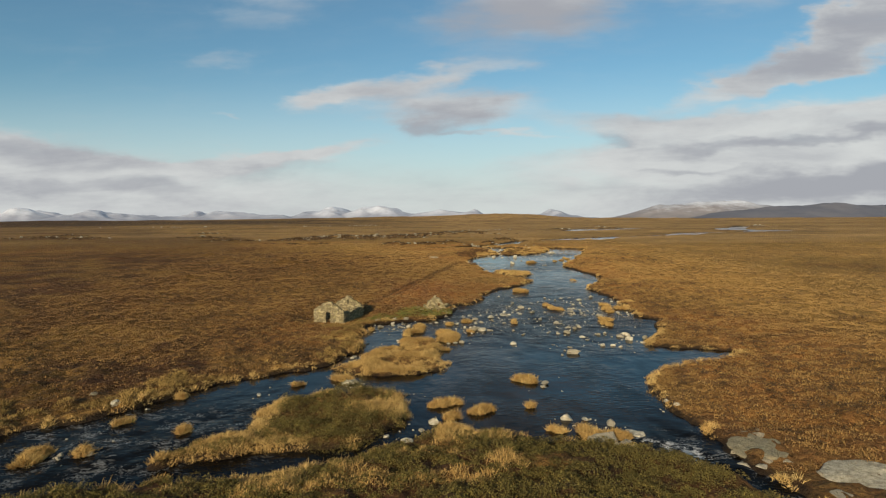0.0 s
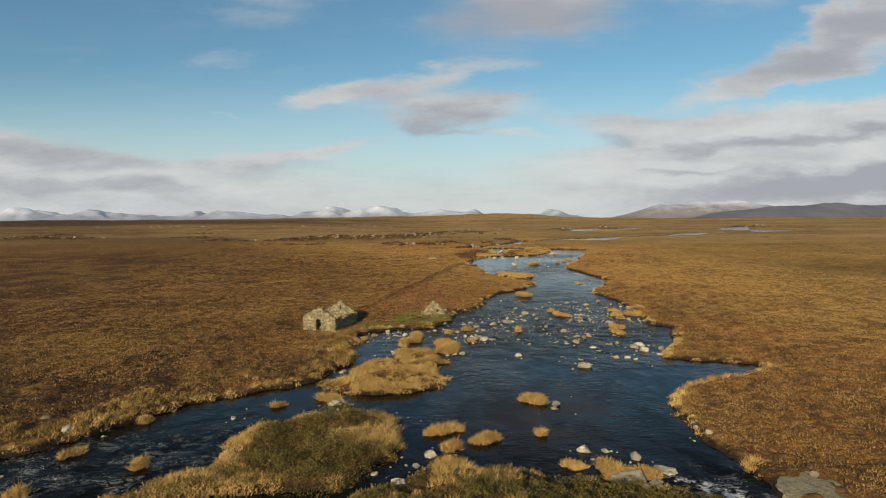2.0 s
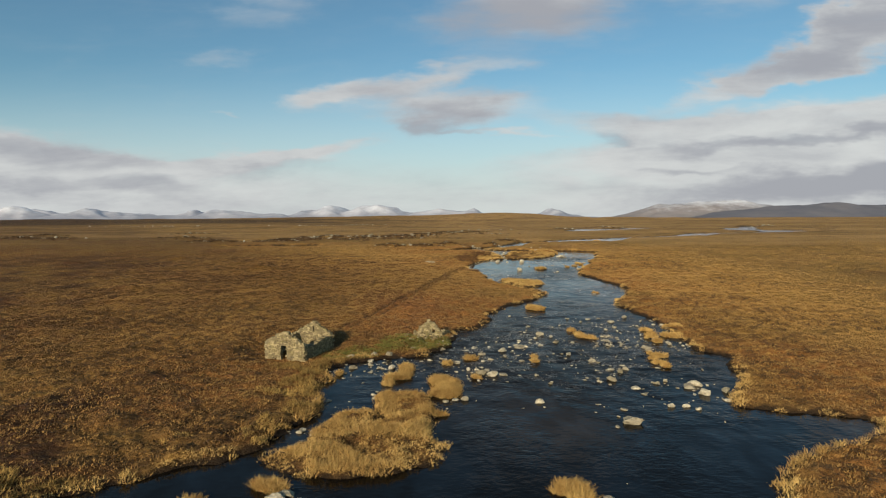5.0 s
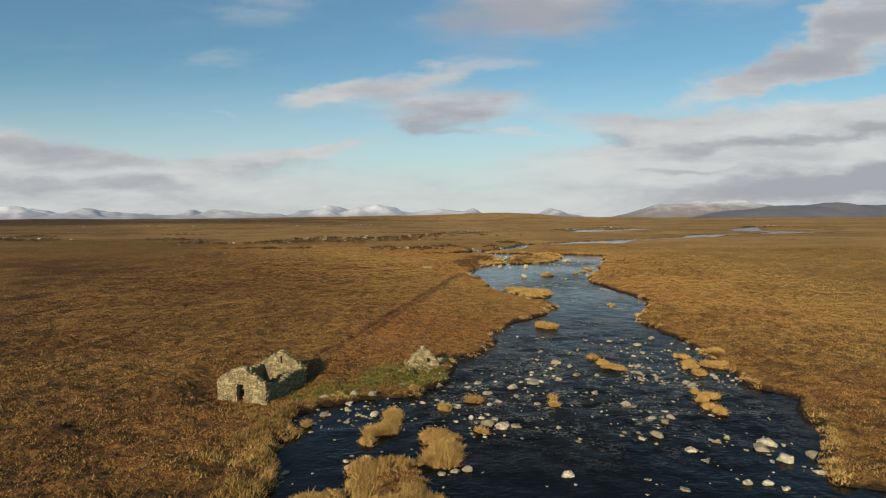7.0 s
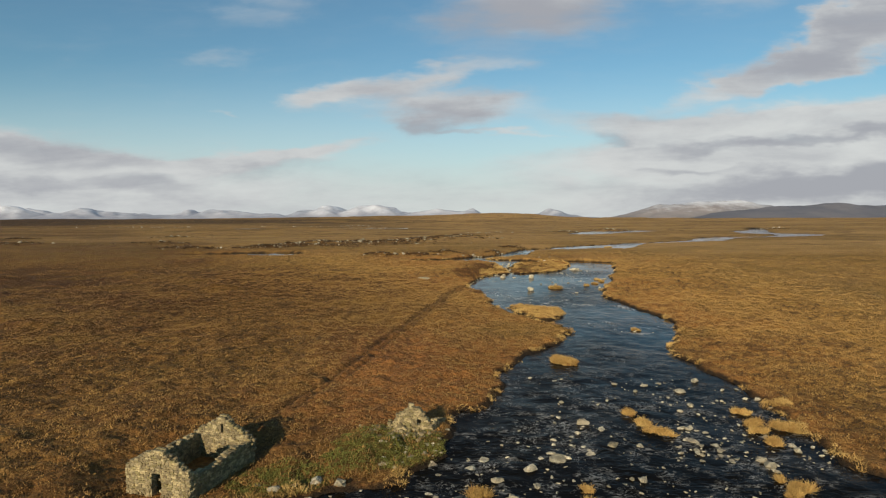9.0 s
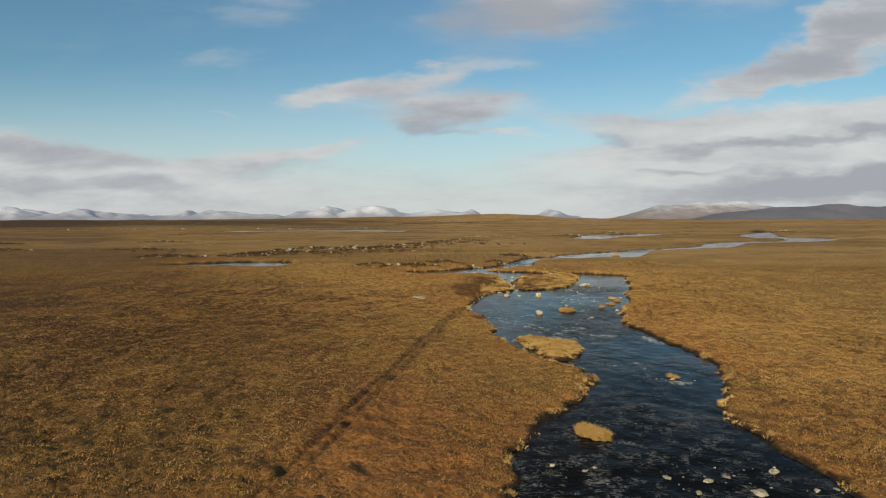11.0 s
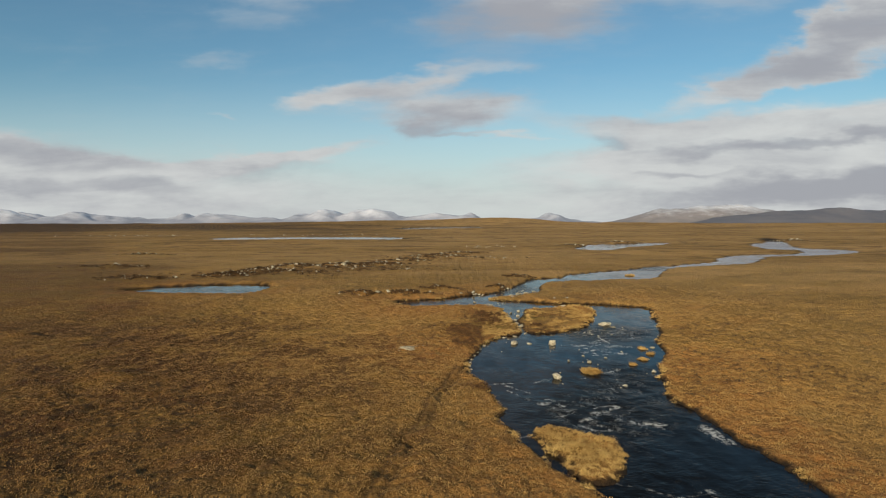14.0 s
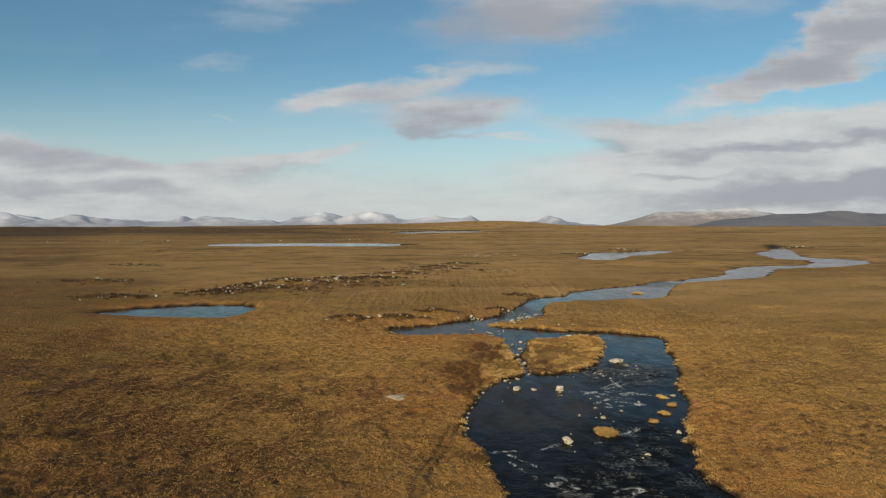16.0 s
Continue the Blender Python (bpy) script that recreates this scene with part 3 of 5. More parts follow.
def grid_mesh(name, xs, ys, z, keep=None):
    nx, ny = len(xs), len(ys)
    gx, gy = np.meshgrid(xs, ys)
    co = np.stack([gx, gy, z], -1).reshape(-1, 3)
    i = (np.arange(ny - 1)[:, None] * nx + np.arange(nx - 1)[None]).ravel()
    q = np.stack([i, i + 1, i + nx + 1, i + nx], 1)
    if keep is not None:
        q = q[keep.ravel()[q].any(1)]
        used = np.unique(q)
        back = np.zeros(len(co), int)
        back[used] = np.arange(len(used))
        co, q = co[used], back[q]
    else:
        used = None
    me = raw_mesh(name, co, q.ravel(), 4)
    me.polygons.foreach_set("use_smooth", np.ones(len(me.polygons), bool))
    return me, used


def raw_mesh(name, co, loops, per):
    me = bpy.data.meshes.new(name)
    n = len(loops) // per
    me.vertices.add(len(co))
    me.vertices.foreach_set("co", np.ascontiguousarray(co, dtype=np.float32).ravel())
    me.loops.add(len(loops))
    me.loops.foreach_set("vertex_index", np.ascontiguousarray(loops, dtype=np.int32))
    me.polygons.add(n)
    me.polygons.foreach_set("loop_start", np.arange(0, n * per, per, dtype=np.int32))
    me.polygons.foreach_set("loop_total", np.full(n, per, dtype=np.int32))
    me.update(calc_edges=True)
    return me


def attribute(me, name, values):
    me.attributes.new(name, "FLOAT", "POINT").data.foreach_set("value", np.ascontiguousarray(values, dtype=np.float32))


def bank_band(x, y, dry):
    return smooth(dry, 26 + 16 * fbm(x, y, 30, 74), 3)


def golden(x, y, bank):
    """Where the moor is pale deer grass (1) or dark sedge and heather (0)."""
    wide = fbm(x * 0.6, y, 120, 75)
    return np.clip(0.95 * smooth(x + 0.6 * y, 80, 155) * (1 - 0.25 * bank) + smooth(y, 170, 330) * (0.5 + 0.5 * smooth(wide, 0.35, 0.55)) * (0.18 + 0.82 * smooth(x + 0.35 * (y - 330), -60, 15)) + hump(x, y, -24, 140, 32, 30, 0.22) + hump(x, y, 46, 78, 20, 30, 0.35) + 0.15 * smooth(fbm(x, y, 14, 76), 0.4, 0.65), 0, 1)


def build_ground():
    xs = spread(-64, 82, 0.48, -4600, 4600, 1.045, 1.045)
    ys = spread(38, 300, 0.48, -1500, 4600, 1.09, 1.028)
    gx, gy = np.meshgrid(xs, ys)
    z, d = land(gx, gy)
    me, _ = grid_mesh("ground", xs, ys, z)
    x, y, dd = gx.ravel(), gy.ravel(), d.ravel()
    dry = -dd
    patch = fbm(x, y, 9, 71)
    old_path = 0.7 * smooth(line_distance(x, y, [(-44, 72), (-39.5, 79.7), (-37.9, 94.2), (-33.5, 105.1), (-26, 116)]) + 1.0 * vnoise(x, y, 3, 90), 1.9, 0.6)
    old_path = np.maximum(old_path, 0.8 * hump(x, y, 46, 273, 5, 6, 1.0))
    attribute(me, "straw", np.maximum(old_path, 0.8 * smooth(dry, 3.0, 0.3) * smooth(patch, 0.3, 0.6) * smooth(dry, -0.4, 0.1)))
    bank = bank_band(x, y, dry)
    attribute(me, "gold", golden(x, y, bank))
    attribute(me, "rust", np.clip(hump(x, y, -3, 142, 7, 26, 1.0) + hump(x, y, 3, 250, 13, 32, 0.6) + 0.80 * bank * (1 - 0.65 * np.clip(hump(x, y, -2, 212, 22, 40, 1.2), 0, 1)) * smooth(y + 1.2 * np.clip(x, 0, 40), 60, 110) * smooth(y, 420, 300) * smooth(fbm(x, y, 16, 73), 0.32, 0.6) * (1 - np.clip(hump(x, y, 36, 274, 16, 16, 1.2), 0, 1)), 0, 1))
    bands = fbm(x * 0.22, y, 70, 84)
    far = smooth(y, 260, 420)
    attribute(me, "far", far * (0.35 + 0.65 * smooth(y, 330, 700)))
    attribute(me, "pale", far * (0.25 * smooth(x, 0, 80) + 0.9 * smooth(bands, 0.36, 0.58)) * (0.55 + 0.45 * smooth(x, -180, 20)) * (1 - smooth(y, 1150, 1500) * smooth(x / np.maximum(y, 1), -0.02, -0.15)))
    attribute(me, "green", hump(x, y, -1.5, 115.5, 4.5, 4.0, 1.2) + hump(x, y, -9.5, 109.5, 4, 3, 0.7) + 0.9 * (hump(x, y, 21, 268, 5, 7, 1) + hump(x, y, 33, 284, 6, 5, 1) + hump(x, y, 24, 187, 5, 6, 0.5)) * smooth(fbm(x, y, 4, 86), 0.25, 0.5))
    # the first term paints shade below overhanging bank grass; the rest is peat
    attribute(me, "peat_and_bank_shade", np.clip(0.95 * smooth(dry, 0.75, 0.25) * smooth(dry, -0.8, -0.3) + 0.62 * smooth(np.abs(track_line(x, y) - 0.85), 0.65, 0.2) * smooth(vnoise(x, y, 3.0, 33), -0.1, 0.4) + 0.8 * smooth(line_distance(x, y, [(-37.1, 69), (-39.3, 75.8), (-40.5, 82)]), 2.2, 0.6) + 0.7 * smooth(line_distance(x, y, [(44, 89), (54.8, 91.6), (70, 88.5)]) + 1.5 * vnoise(x, y, 4, 89), 2.6, 0.8) + 0.6 * smooth(y, 300, 500) * smooth(fbm(x * 0.45, y, 60, 77), 0.60, 0.75) * smooth(vnoise(x, y, 7, 87), 0.3, 0.7) + 0.95 * smooth(y, 1150, 1500) * smooth(x / np.maximum(y, 1), -0.02, -0.15) * smooth(fbm(x * 0.5, y, 220, 79), 0.25, 0.5) + 0.6 * smooth(y, 1300, 1700) * smooth(fbm(x * 0.5, y, 300, 79), 0.42, 0.6), 0, 1))
    rocky = np.clip(sum(hump(x, y, cx, cy, r * 1.3, r * 0.5, 1.0) for cx, cy, r, n in OUTCROPS), 0, 1)
    rocky = np.maximum(rocky * smooth(fbm(x, y, 8, 78), 0.25, 0.55), np.clip(hump(x, y, -48, 64, 24, 13, 1.1) + hump(x, y, -30, 82, 10, 7, 0.6) + 0.95 * smooth(x, 16, -24) * smooth(y, 310, 245) * (1 - np.clip(hump(x, y, -24, 140, 30, 42, 1.0), 0, 0.9)), 0, 1) * smooth(fbm(x, y, 7, 83), 0.36, 0.6))
    knoll = smooth(dry, 0.3, 1.2) * smooth(y, 56, 54) * smooth(y, 12, 30) * smooth(x, -44, -33) * smooth(x, 25, 23) * smooth(fbm(x, y, 5, 88), 0.2, 0.5)
    isle = np.clip(hump(x, y, 33, 264, 5, 8, 1.1) + hump(x, y, 40, 289, 7, 4, 0.6) + hump(x, y, 24, 283, 7, 9, 0.8) + hump(x, y, 55, 316, 9, 9, 0.9), 0, 1) * smooth(fbm(x, y, 5, 85), 0.2, 0.42)
    attribute(me, "heath", np.maximum(np.maximum(rocky, knoll), 0.8 * isle))
    # reaches 0.85 m onto land, painting the shade of the bank edge
    attribute(me, "bed_and_edge_shade", smooth(dd, -0.85, -0.15))
    me.materials.append(MOOR)
    tagged(new("ground", me), "rolling brown moor of tussock grass, sedge and heather", "moor", kind="structure")


RAPIDS = [(18, 118, 26, 27, 1.1), (32, 176, 16, 26, 0.35), (42, 226, 8, 9, 0.5), (50, 262, 13, 12, 1.0), (-30, 55, 24, 12, 0.95), (21, 48, 7, 8, 1.2), (35, 352, 14, 16, 0.9), (125, 440, 22, 16, 0.9), (28, 152, 14, 14, 0.3), (31, 203, 10, 10, 0.8), (40, 215, 12, 14, 0.4)]


RIVERS_MAIN = RIVERS[:4]
# crests of white water: x, y to x, y
FOAM_LINES = [(26.1, 197.1, 28.5, 194.7), (25.5, 194.7, 31.4, 195.4), (28.6, 200.4, 29.2, 197.0), (29.5, 202.6, 32.1, 202.5), (33.6, 198.1, 37.1, 196.8), (37.1, 196.8, 38.7, 194.0), (22.8, 207.1, 24.1, 205.1), (23.6, 200.9, 25.0, 201.4), (39.5, 245.5, 40.5, 238.7), (39.6, 238.8, 47.6, 240.4), (37.4, 248.7, 42.0, 246.5), (42.2, 241.9, 46.5, 240.1), (44.0, 247.0, 48.3, 247.8), (38.0, 241.0, 41.0, 243.5), (16.9, 192.7, 19.4, 193.8), (19.8, 194.1, 22.4, 196.0), (17.7, 215.6, 20.8, 209.3), (43.2, 195.5, 45.0, 191.0)]
FOAM_LINES_LOW = [(25.9, 178.6, 28.6, 177.2), (29.2, 176.7, 31.6, 175.0), (31.6, 175.0, 35.5, 176.6), (35.5, 176.6, 35.6, 173.3), (35.6, 173.3, 34.2, 167.1), (40.7, 170.5, 43.9, 171.9), (36.2, 167.4, 38.2, 166.0), (42.7, 195.7, 44.8, 190.0), (27.1, 198.9, 34.2, 205.5), (32.5, 199.4, 38.5, 197.2), (37.3, 246.7, 47.6, 253.3), (41.0, 250.4, 50.4, 245.6)]
FOAM_LINES_POOL = [(40.5, 249.7, 47.8, 256.0), (41.0, 249.3, 45.2, 246.2), (45.2, 246.2, 50.6, 246.8), (45.6, 257.0, 46.3, 249.5), (52.0, 265.0, 53.4, 261.5), (52.4, 255.0, 55.3, 256.3), (15.7, 218.3, 21.1, 219.1), (18.2, 217.4, 21.7, 213.1), (23.9, 209.5, 25.2, 208.6), (21.4, 206.6, 23.9, 207.7), (25.2, 206.9, 26.4, 204.9), (36.3, 215.6, 36.7, 213.5), (30.5, 204.8, 32.6, 206.0), (33.5, 206.7, 34.5, 205.0), (23.2, 219.0, 26.6, 221.2), (31.2, 221.1, 33.4, 221.9), (37.9, 224.9, 42.3, 228.2)]
FOAM_LINES_OUTFLOW = [(16.9, 53.2, 18.9, 51.3), (18.4, 50.9, 20.1, 49.3), (18.0, 48.3, 20.2, 47.7), (19.3, 49.6, 20.6, 51.3), (18.1, 47.1, 20.2, 46.8), (18.8, 52.2, 19.9, 50.0)]
FOAM_LINES = FOAM_LINES_OUTFLOW + FOAM_LINES + FOAM_LINES_LOW + FOAM_LINES_POOL
# boulders in the river: x, y, width
BOULDERS_LOW = [(11.8, 68.2, 0.91), (-17.8, 66.8, 0.77), (-9.1, 70.2, 1.52), (-2.2, 74.7, 0.75), (-2.6, 66.0, 0.76), (-14.8, 63.2, 0.73), (-3.7, 54.2, 0.61), (-0.8, 55.4, 0.71), (0.2, 57.1, 1.2), (-5.2, 49.3, 0.7), (-1.8, 51.5, 1.39), (-9.1, 81.7, 0.83), (-10.4, 82.4, 0.7), (-28.5, 50.9, 0.65), (-27.3, 51.3, 0.73), (22.6, 62.3, 0.6), (22.9, 60.6, 0.8)]
BOULDERS_CROSSING = [(-8.6, 103.3, 1.28), (-6.7, 104.9, 0.95), (-6.9, 107.1, 1.19), (-6.7, 109.8, 1.25), (-4.7, 108.8, 1.43), (-9.5, 108.0, 1.51), (-8.1, 108.5, 0.71), (-11.1, 109.4, 0.72), (-4.0, 103.4, 1.10), (-5.1, 103.1, 0.55), (-5.1, 106.0, 0.68), (0.5, 106.9, 0.89), (-0.5, 106.5, 0.69), (-6.4, 101.6, 0.80), (-9.2, 99.3, 0.59), (-10.5, 98.8, 0.42), (2.0, 107.7, 0.70), (3.9, 105.5, 0.96), (-1.7, 101.4, 0.97)]
BOULDERS_RIFFLE = [(3.2, 90.8, 0.9), (4.1, 91.0, 1.1), (2.2, 90.4, 0.8), (-4.4, 92.2, 1.0), (-5.2, 92.8, 0.8), (-3.6, 93.2, 0.9), (-4.9, 91.6, 0.6), (22.3, 94.3, 1.2), (28.1, 94.5, 2.0), (28.7, 92.0, 1.8), (31.3, 92.9, 1.4), (18.6, 83.8, 2.0), (19.0, 87.5, 0.9), (23.8, 88.3, 1.2), (25.1, 88.2, 1.1), (26.0, 87.3, 0.9), (30.0, 90.0, 1.0), (11.4, 90.0, 1.2), (17.0, 89.1, 0.8), (22.5, 92.2, 0.8), (-10.2, 82.9, 0.8), (-9.1, 82.6, 0.9), (-8.0, 83.6, 0.8), (-10.5, 90.6, 1.0)]
STONES_WEST = [(14.5, 138.5, 0.63), (18.4, 138.0, 0.63), (16.4, 128.9, 0.70), (14.5, 124.5, 0.66), (14.3, 122.5, 0.58), (17.1, 121.9, 1.53), (16.0, 119.6, 0.74), (13.4, 118.1, 0.72), (14.7, 116.8, 0.59), (15.7, 116.3, 0.82), (15.9, 114.7, 0.91), (12.5, 114.9, 1.03), (12.9, 113.6, 1.68), (13.7, 113.7, 0.90), (18.4, 116.5, 1.41), (20.7, 116.4, 1.17), (11.4, 114.0, 1.13), (10.3, 111.8, 1.52), (6.6, 113.7, 1.12), (5.4, 112.1, 1.09), (7.3, 109.7, 1.15), (5.8, 110.9, 0.53), (10.2, 108.8, 0.92), (8.2, 107.1, 0.89), (7.2, 106.2, 0.88), (6.5, 107.7, 0.50), (12.0, 106.3, 0.98), (17.9, 109.9, 0.73), (18.8, 109.6, 1.04), (17.8, 107.5, 0.40)]
STONES_MIDDLE = [(5.1, 102.2, 0.63), (6.1, 102.4, 0.91), (6.8, 103.2, 0.55), (7.2, 101.6, 1.51), (6.6, 100.7, 1.74), (7.8, 99.8, 1.71), (9.0, 100.1, 1.29), (4.8, 99.7, 0.38), (6.0, 97.6, 0.57), (12.7, 99.5, 0.77), (14.0, 97.0, 0.48), (20.8, 105.9, 1.36), (21.4, 105.3, 0.96), (20.1, 101.4, 0.80), (18.2, 98.3, 0.58), (24.3, 135.7, 0.92), (27.7, 134.9, 1.07), (29.7, 135.6, 0.77), (31.0, 132.6, 1.63), (30.0, 127.5, 0.97), (27.5, 128.7, 0.42), (26.8, 120.5, 1.25), (26.0, 117.4, 1.55), (25.7, 115.4, 1.04), (28.1, 125.5, 1.08), (28.8, 130.4, 0.58), (25.9, 132.7, 0.74), (20.2, 128.0, 0.56), (21.6, 129.3, 0.57), (4.0, 105.5, 0.96), (26.3, 120.7, 0.88)]
STONES_EAST = [(34.5, 136.5, 1.09), (30.1, 127.2, 0.97), (29.6, 124.5, 0.66), (27.1, 120.8, 1.01), (28.0, 119.5, 1.11), (26.0, 117.0, 1.07), (27.5, 116.4, 1.06), (27.4, 115.2, 0.92), (24.9, 113.1, 0.56), (25.2, 114.8, 0.80), (27.4, 113.0, 0.89), (29.8, 113.0, 1.22), (29.9, 111.8, 1.20), (29.9, 110.8, 0.75), (34.3, 116.1, 0.94), (34.2, 114.9, 1.15), (34.1, 113.5, 0.79), (37.1, 129.5, 0.71), (38.4, 129.3, 1.00), (38.1, 126.1, 0.68), (33.6, 128.9, 0.57), (37.9, 133.0, 0.60), (35.9, 115.7, 0.47), (36.3, 114.5, 0.46), (32.2, 121.3, 0.63), (32.8, 120.1, 0.75), (33.0, 118.1, 0.73)]
STONES_NEAR = [(23.8, 103.7, 0.84), (23.7, 101.9, 1.26), (22.1, 102.1, 0.36), (21.4, 101.0, 0.22), (22.7, 100.6, 0.96), (21.8, 100.1, 0.35), (21.6, 99.3, 0.51), (20.2, 101.5, 0.71), (20.3, 100.4, 0.44), (20.7, 97.4, 1.38), (19.4, 98.1, 0.58), (19.2, 96.8, 1.12), (24.9, 96.4, 0.72), (25.2, 96.1, 0.79), (26.4, 96.7, 0.88), (29.2, 95.4, 1.95), (27.7, 102.5, 0.55)]
BOULDERS_OUTFLOW = [(12.0, 57.8, 1.09), (13.6, 57.8, 0.89), (15.6, 56.6, 1.16), (16.9, 54.3, 1.67), (13.7, 52.2, 2.66), (15.5, 52.2, 1.06), (12.1, 69.2, 1.21), (0.1, 57.8, 0.99), (-0.8, 55.4, 0.66), (-8.6, 70.8, 1.48), (-30.5, 63.1, 1.51), (-34.4, 66.2, 1.14), (-26.6, 51.7, 1.30), (-28.6, 51.6, 0.87)]
BOULDERS_RIFFLE += STONES_WEST + STONES_MIDDLE + STONES_EAST + STONES_NEAR
BOULDERS_LOW += BOULDERS_OUTFLOW

BOULDERS_HIGH = [(33.0, 249.4, 2.17), (28.1, 221.8, 2.29), (51.9, 273.1, 4.37), (53.1, 269.2, 2.13), (33.2, 234.0, 1.0), (37.2, 233.0, 1.18), (47.6, 225.7, 1.29), (54.7, 245.5, 1.33), (39.3, 216.9, 1.34), (44.9, 344.9, 2.86), (41.2, 340.0, 2.4), (37.7, 336.6, 2.36), (33.6, 328.8, 2.65), (47.6, 318.1, 1.61), (51.8, 318.0, 1.43), (28.3, 323.7, 1.84), (24.2, 250.1, 2.3), (27.7, 250.0, 1.61), (37.5, 167.1, 1.11), (12.8, 228.5, 0.7), (12.6, 231.0, 0.9), (12.9, 233.5, 0.7)]
BOULDERS_BANK = [(13.4, 236.0, 1.0), (14.2, 239.0, 0.8), (15.0, 241.5, 0.9), (15.8, 244.5, 0.7), (17.0, 248.0, 1.0), (18.2, 251.5, 0.8), (27.0, 285.6, 1.5), (26.7, 277.1, 1.6), (26.7, 271.2, 1.3), (28.0, 264.0, 1.2), (25.0, 309.6, 1.8), (27.5, 313.0, 1.3), (34.0, 323.0, 2.2), (36.0, 327.0, 1.6), (41.8, 336.7, 2.4), (43.8, 298.4, 1.6), (46.5, 299.6, 2.0), (19.7, 315.2, 1.2), (37.2, 238.4, 0.8), (41.5, 236.5, 0.9), (46.5, 241.5, 0.8)]
BOULDERS_GAP = [(28.6, 262.0, 1.6), (28.2, 266.5, 1.9), (28.9, 271.0, 1.4), (28.3, 275.5, 1.8), (28.8, 281.0, 1.5), (30.4, 287.5, 1.7), (29.0, 292.5, 1.3), (31.8, 296.0, 1.5), (25.5, 258.0, 1.3), (22.4, 256.6, 1.5)]
BOULDERS_HIGH += BOULDERS_BANK + BOULDERS_GAP


def build_water():
    def sheet(name, label, xs, ys, only):
        gx, gy = np.meshgrid(xs, ys)
        d = water_distance(gx, gy, only)
        riffle = np.clip(sum(hump(gx, gy, *row) for row in RAPIDS), 0, 1)
        z = water_level(gx, gy) + riffle * ((fbm(gx, gy, 3.0, 91, 2) - 0.5) * 0.24 + (vnoise(gx, gy, 1.2, 95) - 0.5) * 0.08)
        if name not in ("water", "water_pond"):
            riffle = riffle + 0.24
        me, used = grid_mesh(name, xs, ys, z, d > -1.5)
        attribute(me, "riffle", riffle.ravel()[used])
        foam = hump(gx, gy, 38, 165.5, 1.6, 1.2, 1) + hump(gx, gy, 44.0, 193.5, 0.9, 3, 1.6) + hump(gx, gy, 43.5, 244, 4, 2.2, 0.4) + hump(gx, gy, 19.6, 49.6, 2.2, 3.5, 0.35) + hump(gx, gy, -31, 55, 9, 4, 0.2) + hump(gx, gy, 14, 121, 5, 5, 0.3)
        if only is RIVERS_MAIN:
            for ax, ay, bx, by in FOAM_LINES:
                gap = line_distance(gx, gy, [(ax, ay), (bx, by)])
                foam += (0.75 if by > 182 or by < 60 else 0.4) * np.exp(-(gap / (0.25 + 0.45 * vnoise(gx, gy, 2.0, 97))) ** 2) * smooth(vnoise(gx, gy, 1.3, 98), 0.1, 0.5)
        for bx, by, w in BOULDERS_CROSSING + BOULDERS_RIFFLE + BOULDERS_HIGH:
            if only is RIVERS_MAIN:
                i0, i1 = np.searchsorted(xs, (bx - 5, bx + 5))
                j0, j1 = np.searchsorted(ys, (by - 6, by + 5))
                foam[j0:j1, i0:i1] += hump(gx[j0:j1, i0:i1], gy[j0:j1, i0:i1], bx, by - 0.5, 0.7 + 0.7 * w, 0.9 + 0.7 * w, 0.10)
        attribute(me, "foam", np.clip(foam, 0, 1).ravel()[used])
        me.materials.append(WATER)
        tagged(new(name, me), label, "water", kind="structure")

    sheet("water", "dark peaty moorland river rippling over stony riffles", spread(-40, 72, 0.33, -90, 460, 1.05, 1.05), spread(40, 300, 0.33, 0, 830, 1.08, 1.03), RIVERS_MAIN)
    sheet("water_pond", "small still dark blue pond in the moor", np.arange(-122, -55, 1.5), np.arange(330, 380, 1.5), RIVERS[4:5])
    sheet("water_loch", "shallow pale blue loch beyond the river", np.arange(135, 280, 4), np.arange(625, 800, 4), RIVERS[5:6])
    sheet("water_loch_far", "long narrow blue loch on the distant moor", np.arange(-350, -30, 8), np.arange(925, 1140, 8), RIVERS[6:7])
    sheet("water_loch_farthest", "thin strip of loch near the skyline", np.arange(-140, 230, 12), np.arange(1720, 2460, 12), RIVERS[7:8])


OUTCROPS_RIDGE = [(-94, 403, 9, 22), (-84, 427, 9, 10), (-69, 450, 11, 16), (-46, 465, 10, 12), (-26, 471, 10, 16), (-11, 499, 10, 14), (9, 547, 12, 14), (29, 578, 12, 12), (-20, 327, 5, 5), (8, 341, 5, 3), (-4, 330, 5, 3), (22, 334, 3, 4), (33, 350, 3, 3), (46, 390, 5, 3), (-128, 385, 12, 6), (152, 727, 12, 8)]
OUTCROPS_MOOR = [(225, 800, 18, 10), (-334, 554, 12, 9), (-216, 580, 12, 6), (449, 850, 20, 8), (-40, 440, 26, 14), (-75, 415, 24, 14), (20, 520, 24, 12), (-300, 470, 20, 8), (-260, 450, 16, 5), (-68, 168, 5, 0), (-94, 256, 6, 0), (-54, 220, 5, 0), (-128, 243, 9, 0), (-173, 456, 14, 5), (-500, 1150, 80, 16), (-180, 1200, 90, 18), (60, 700, 20, 6)]
OUTCROPS = OUTCROPS_RIDGE + OUTCROPS_MOOR
build_ground()
build_water()


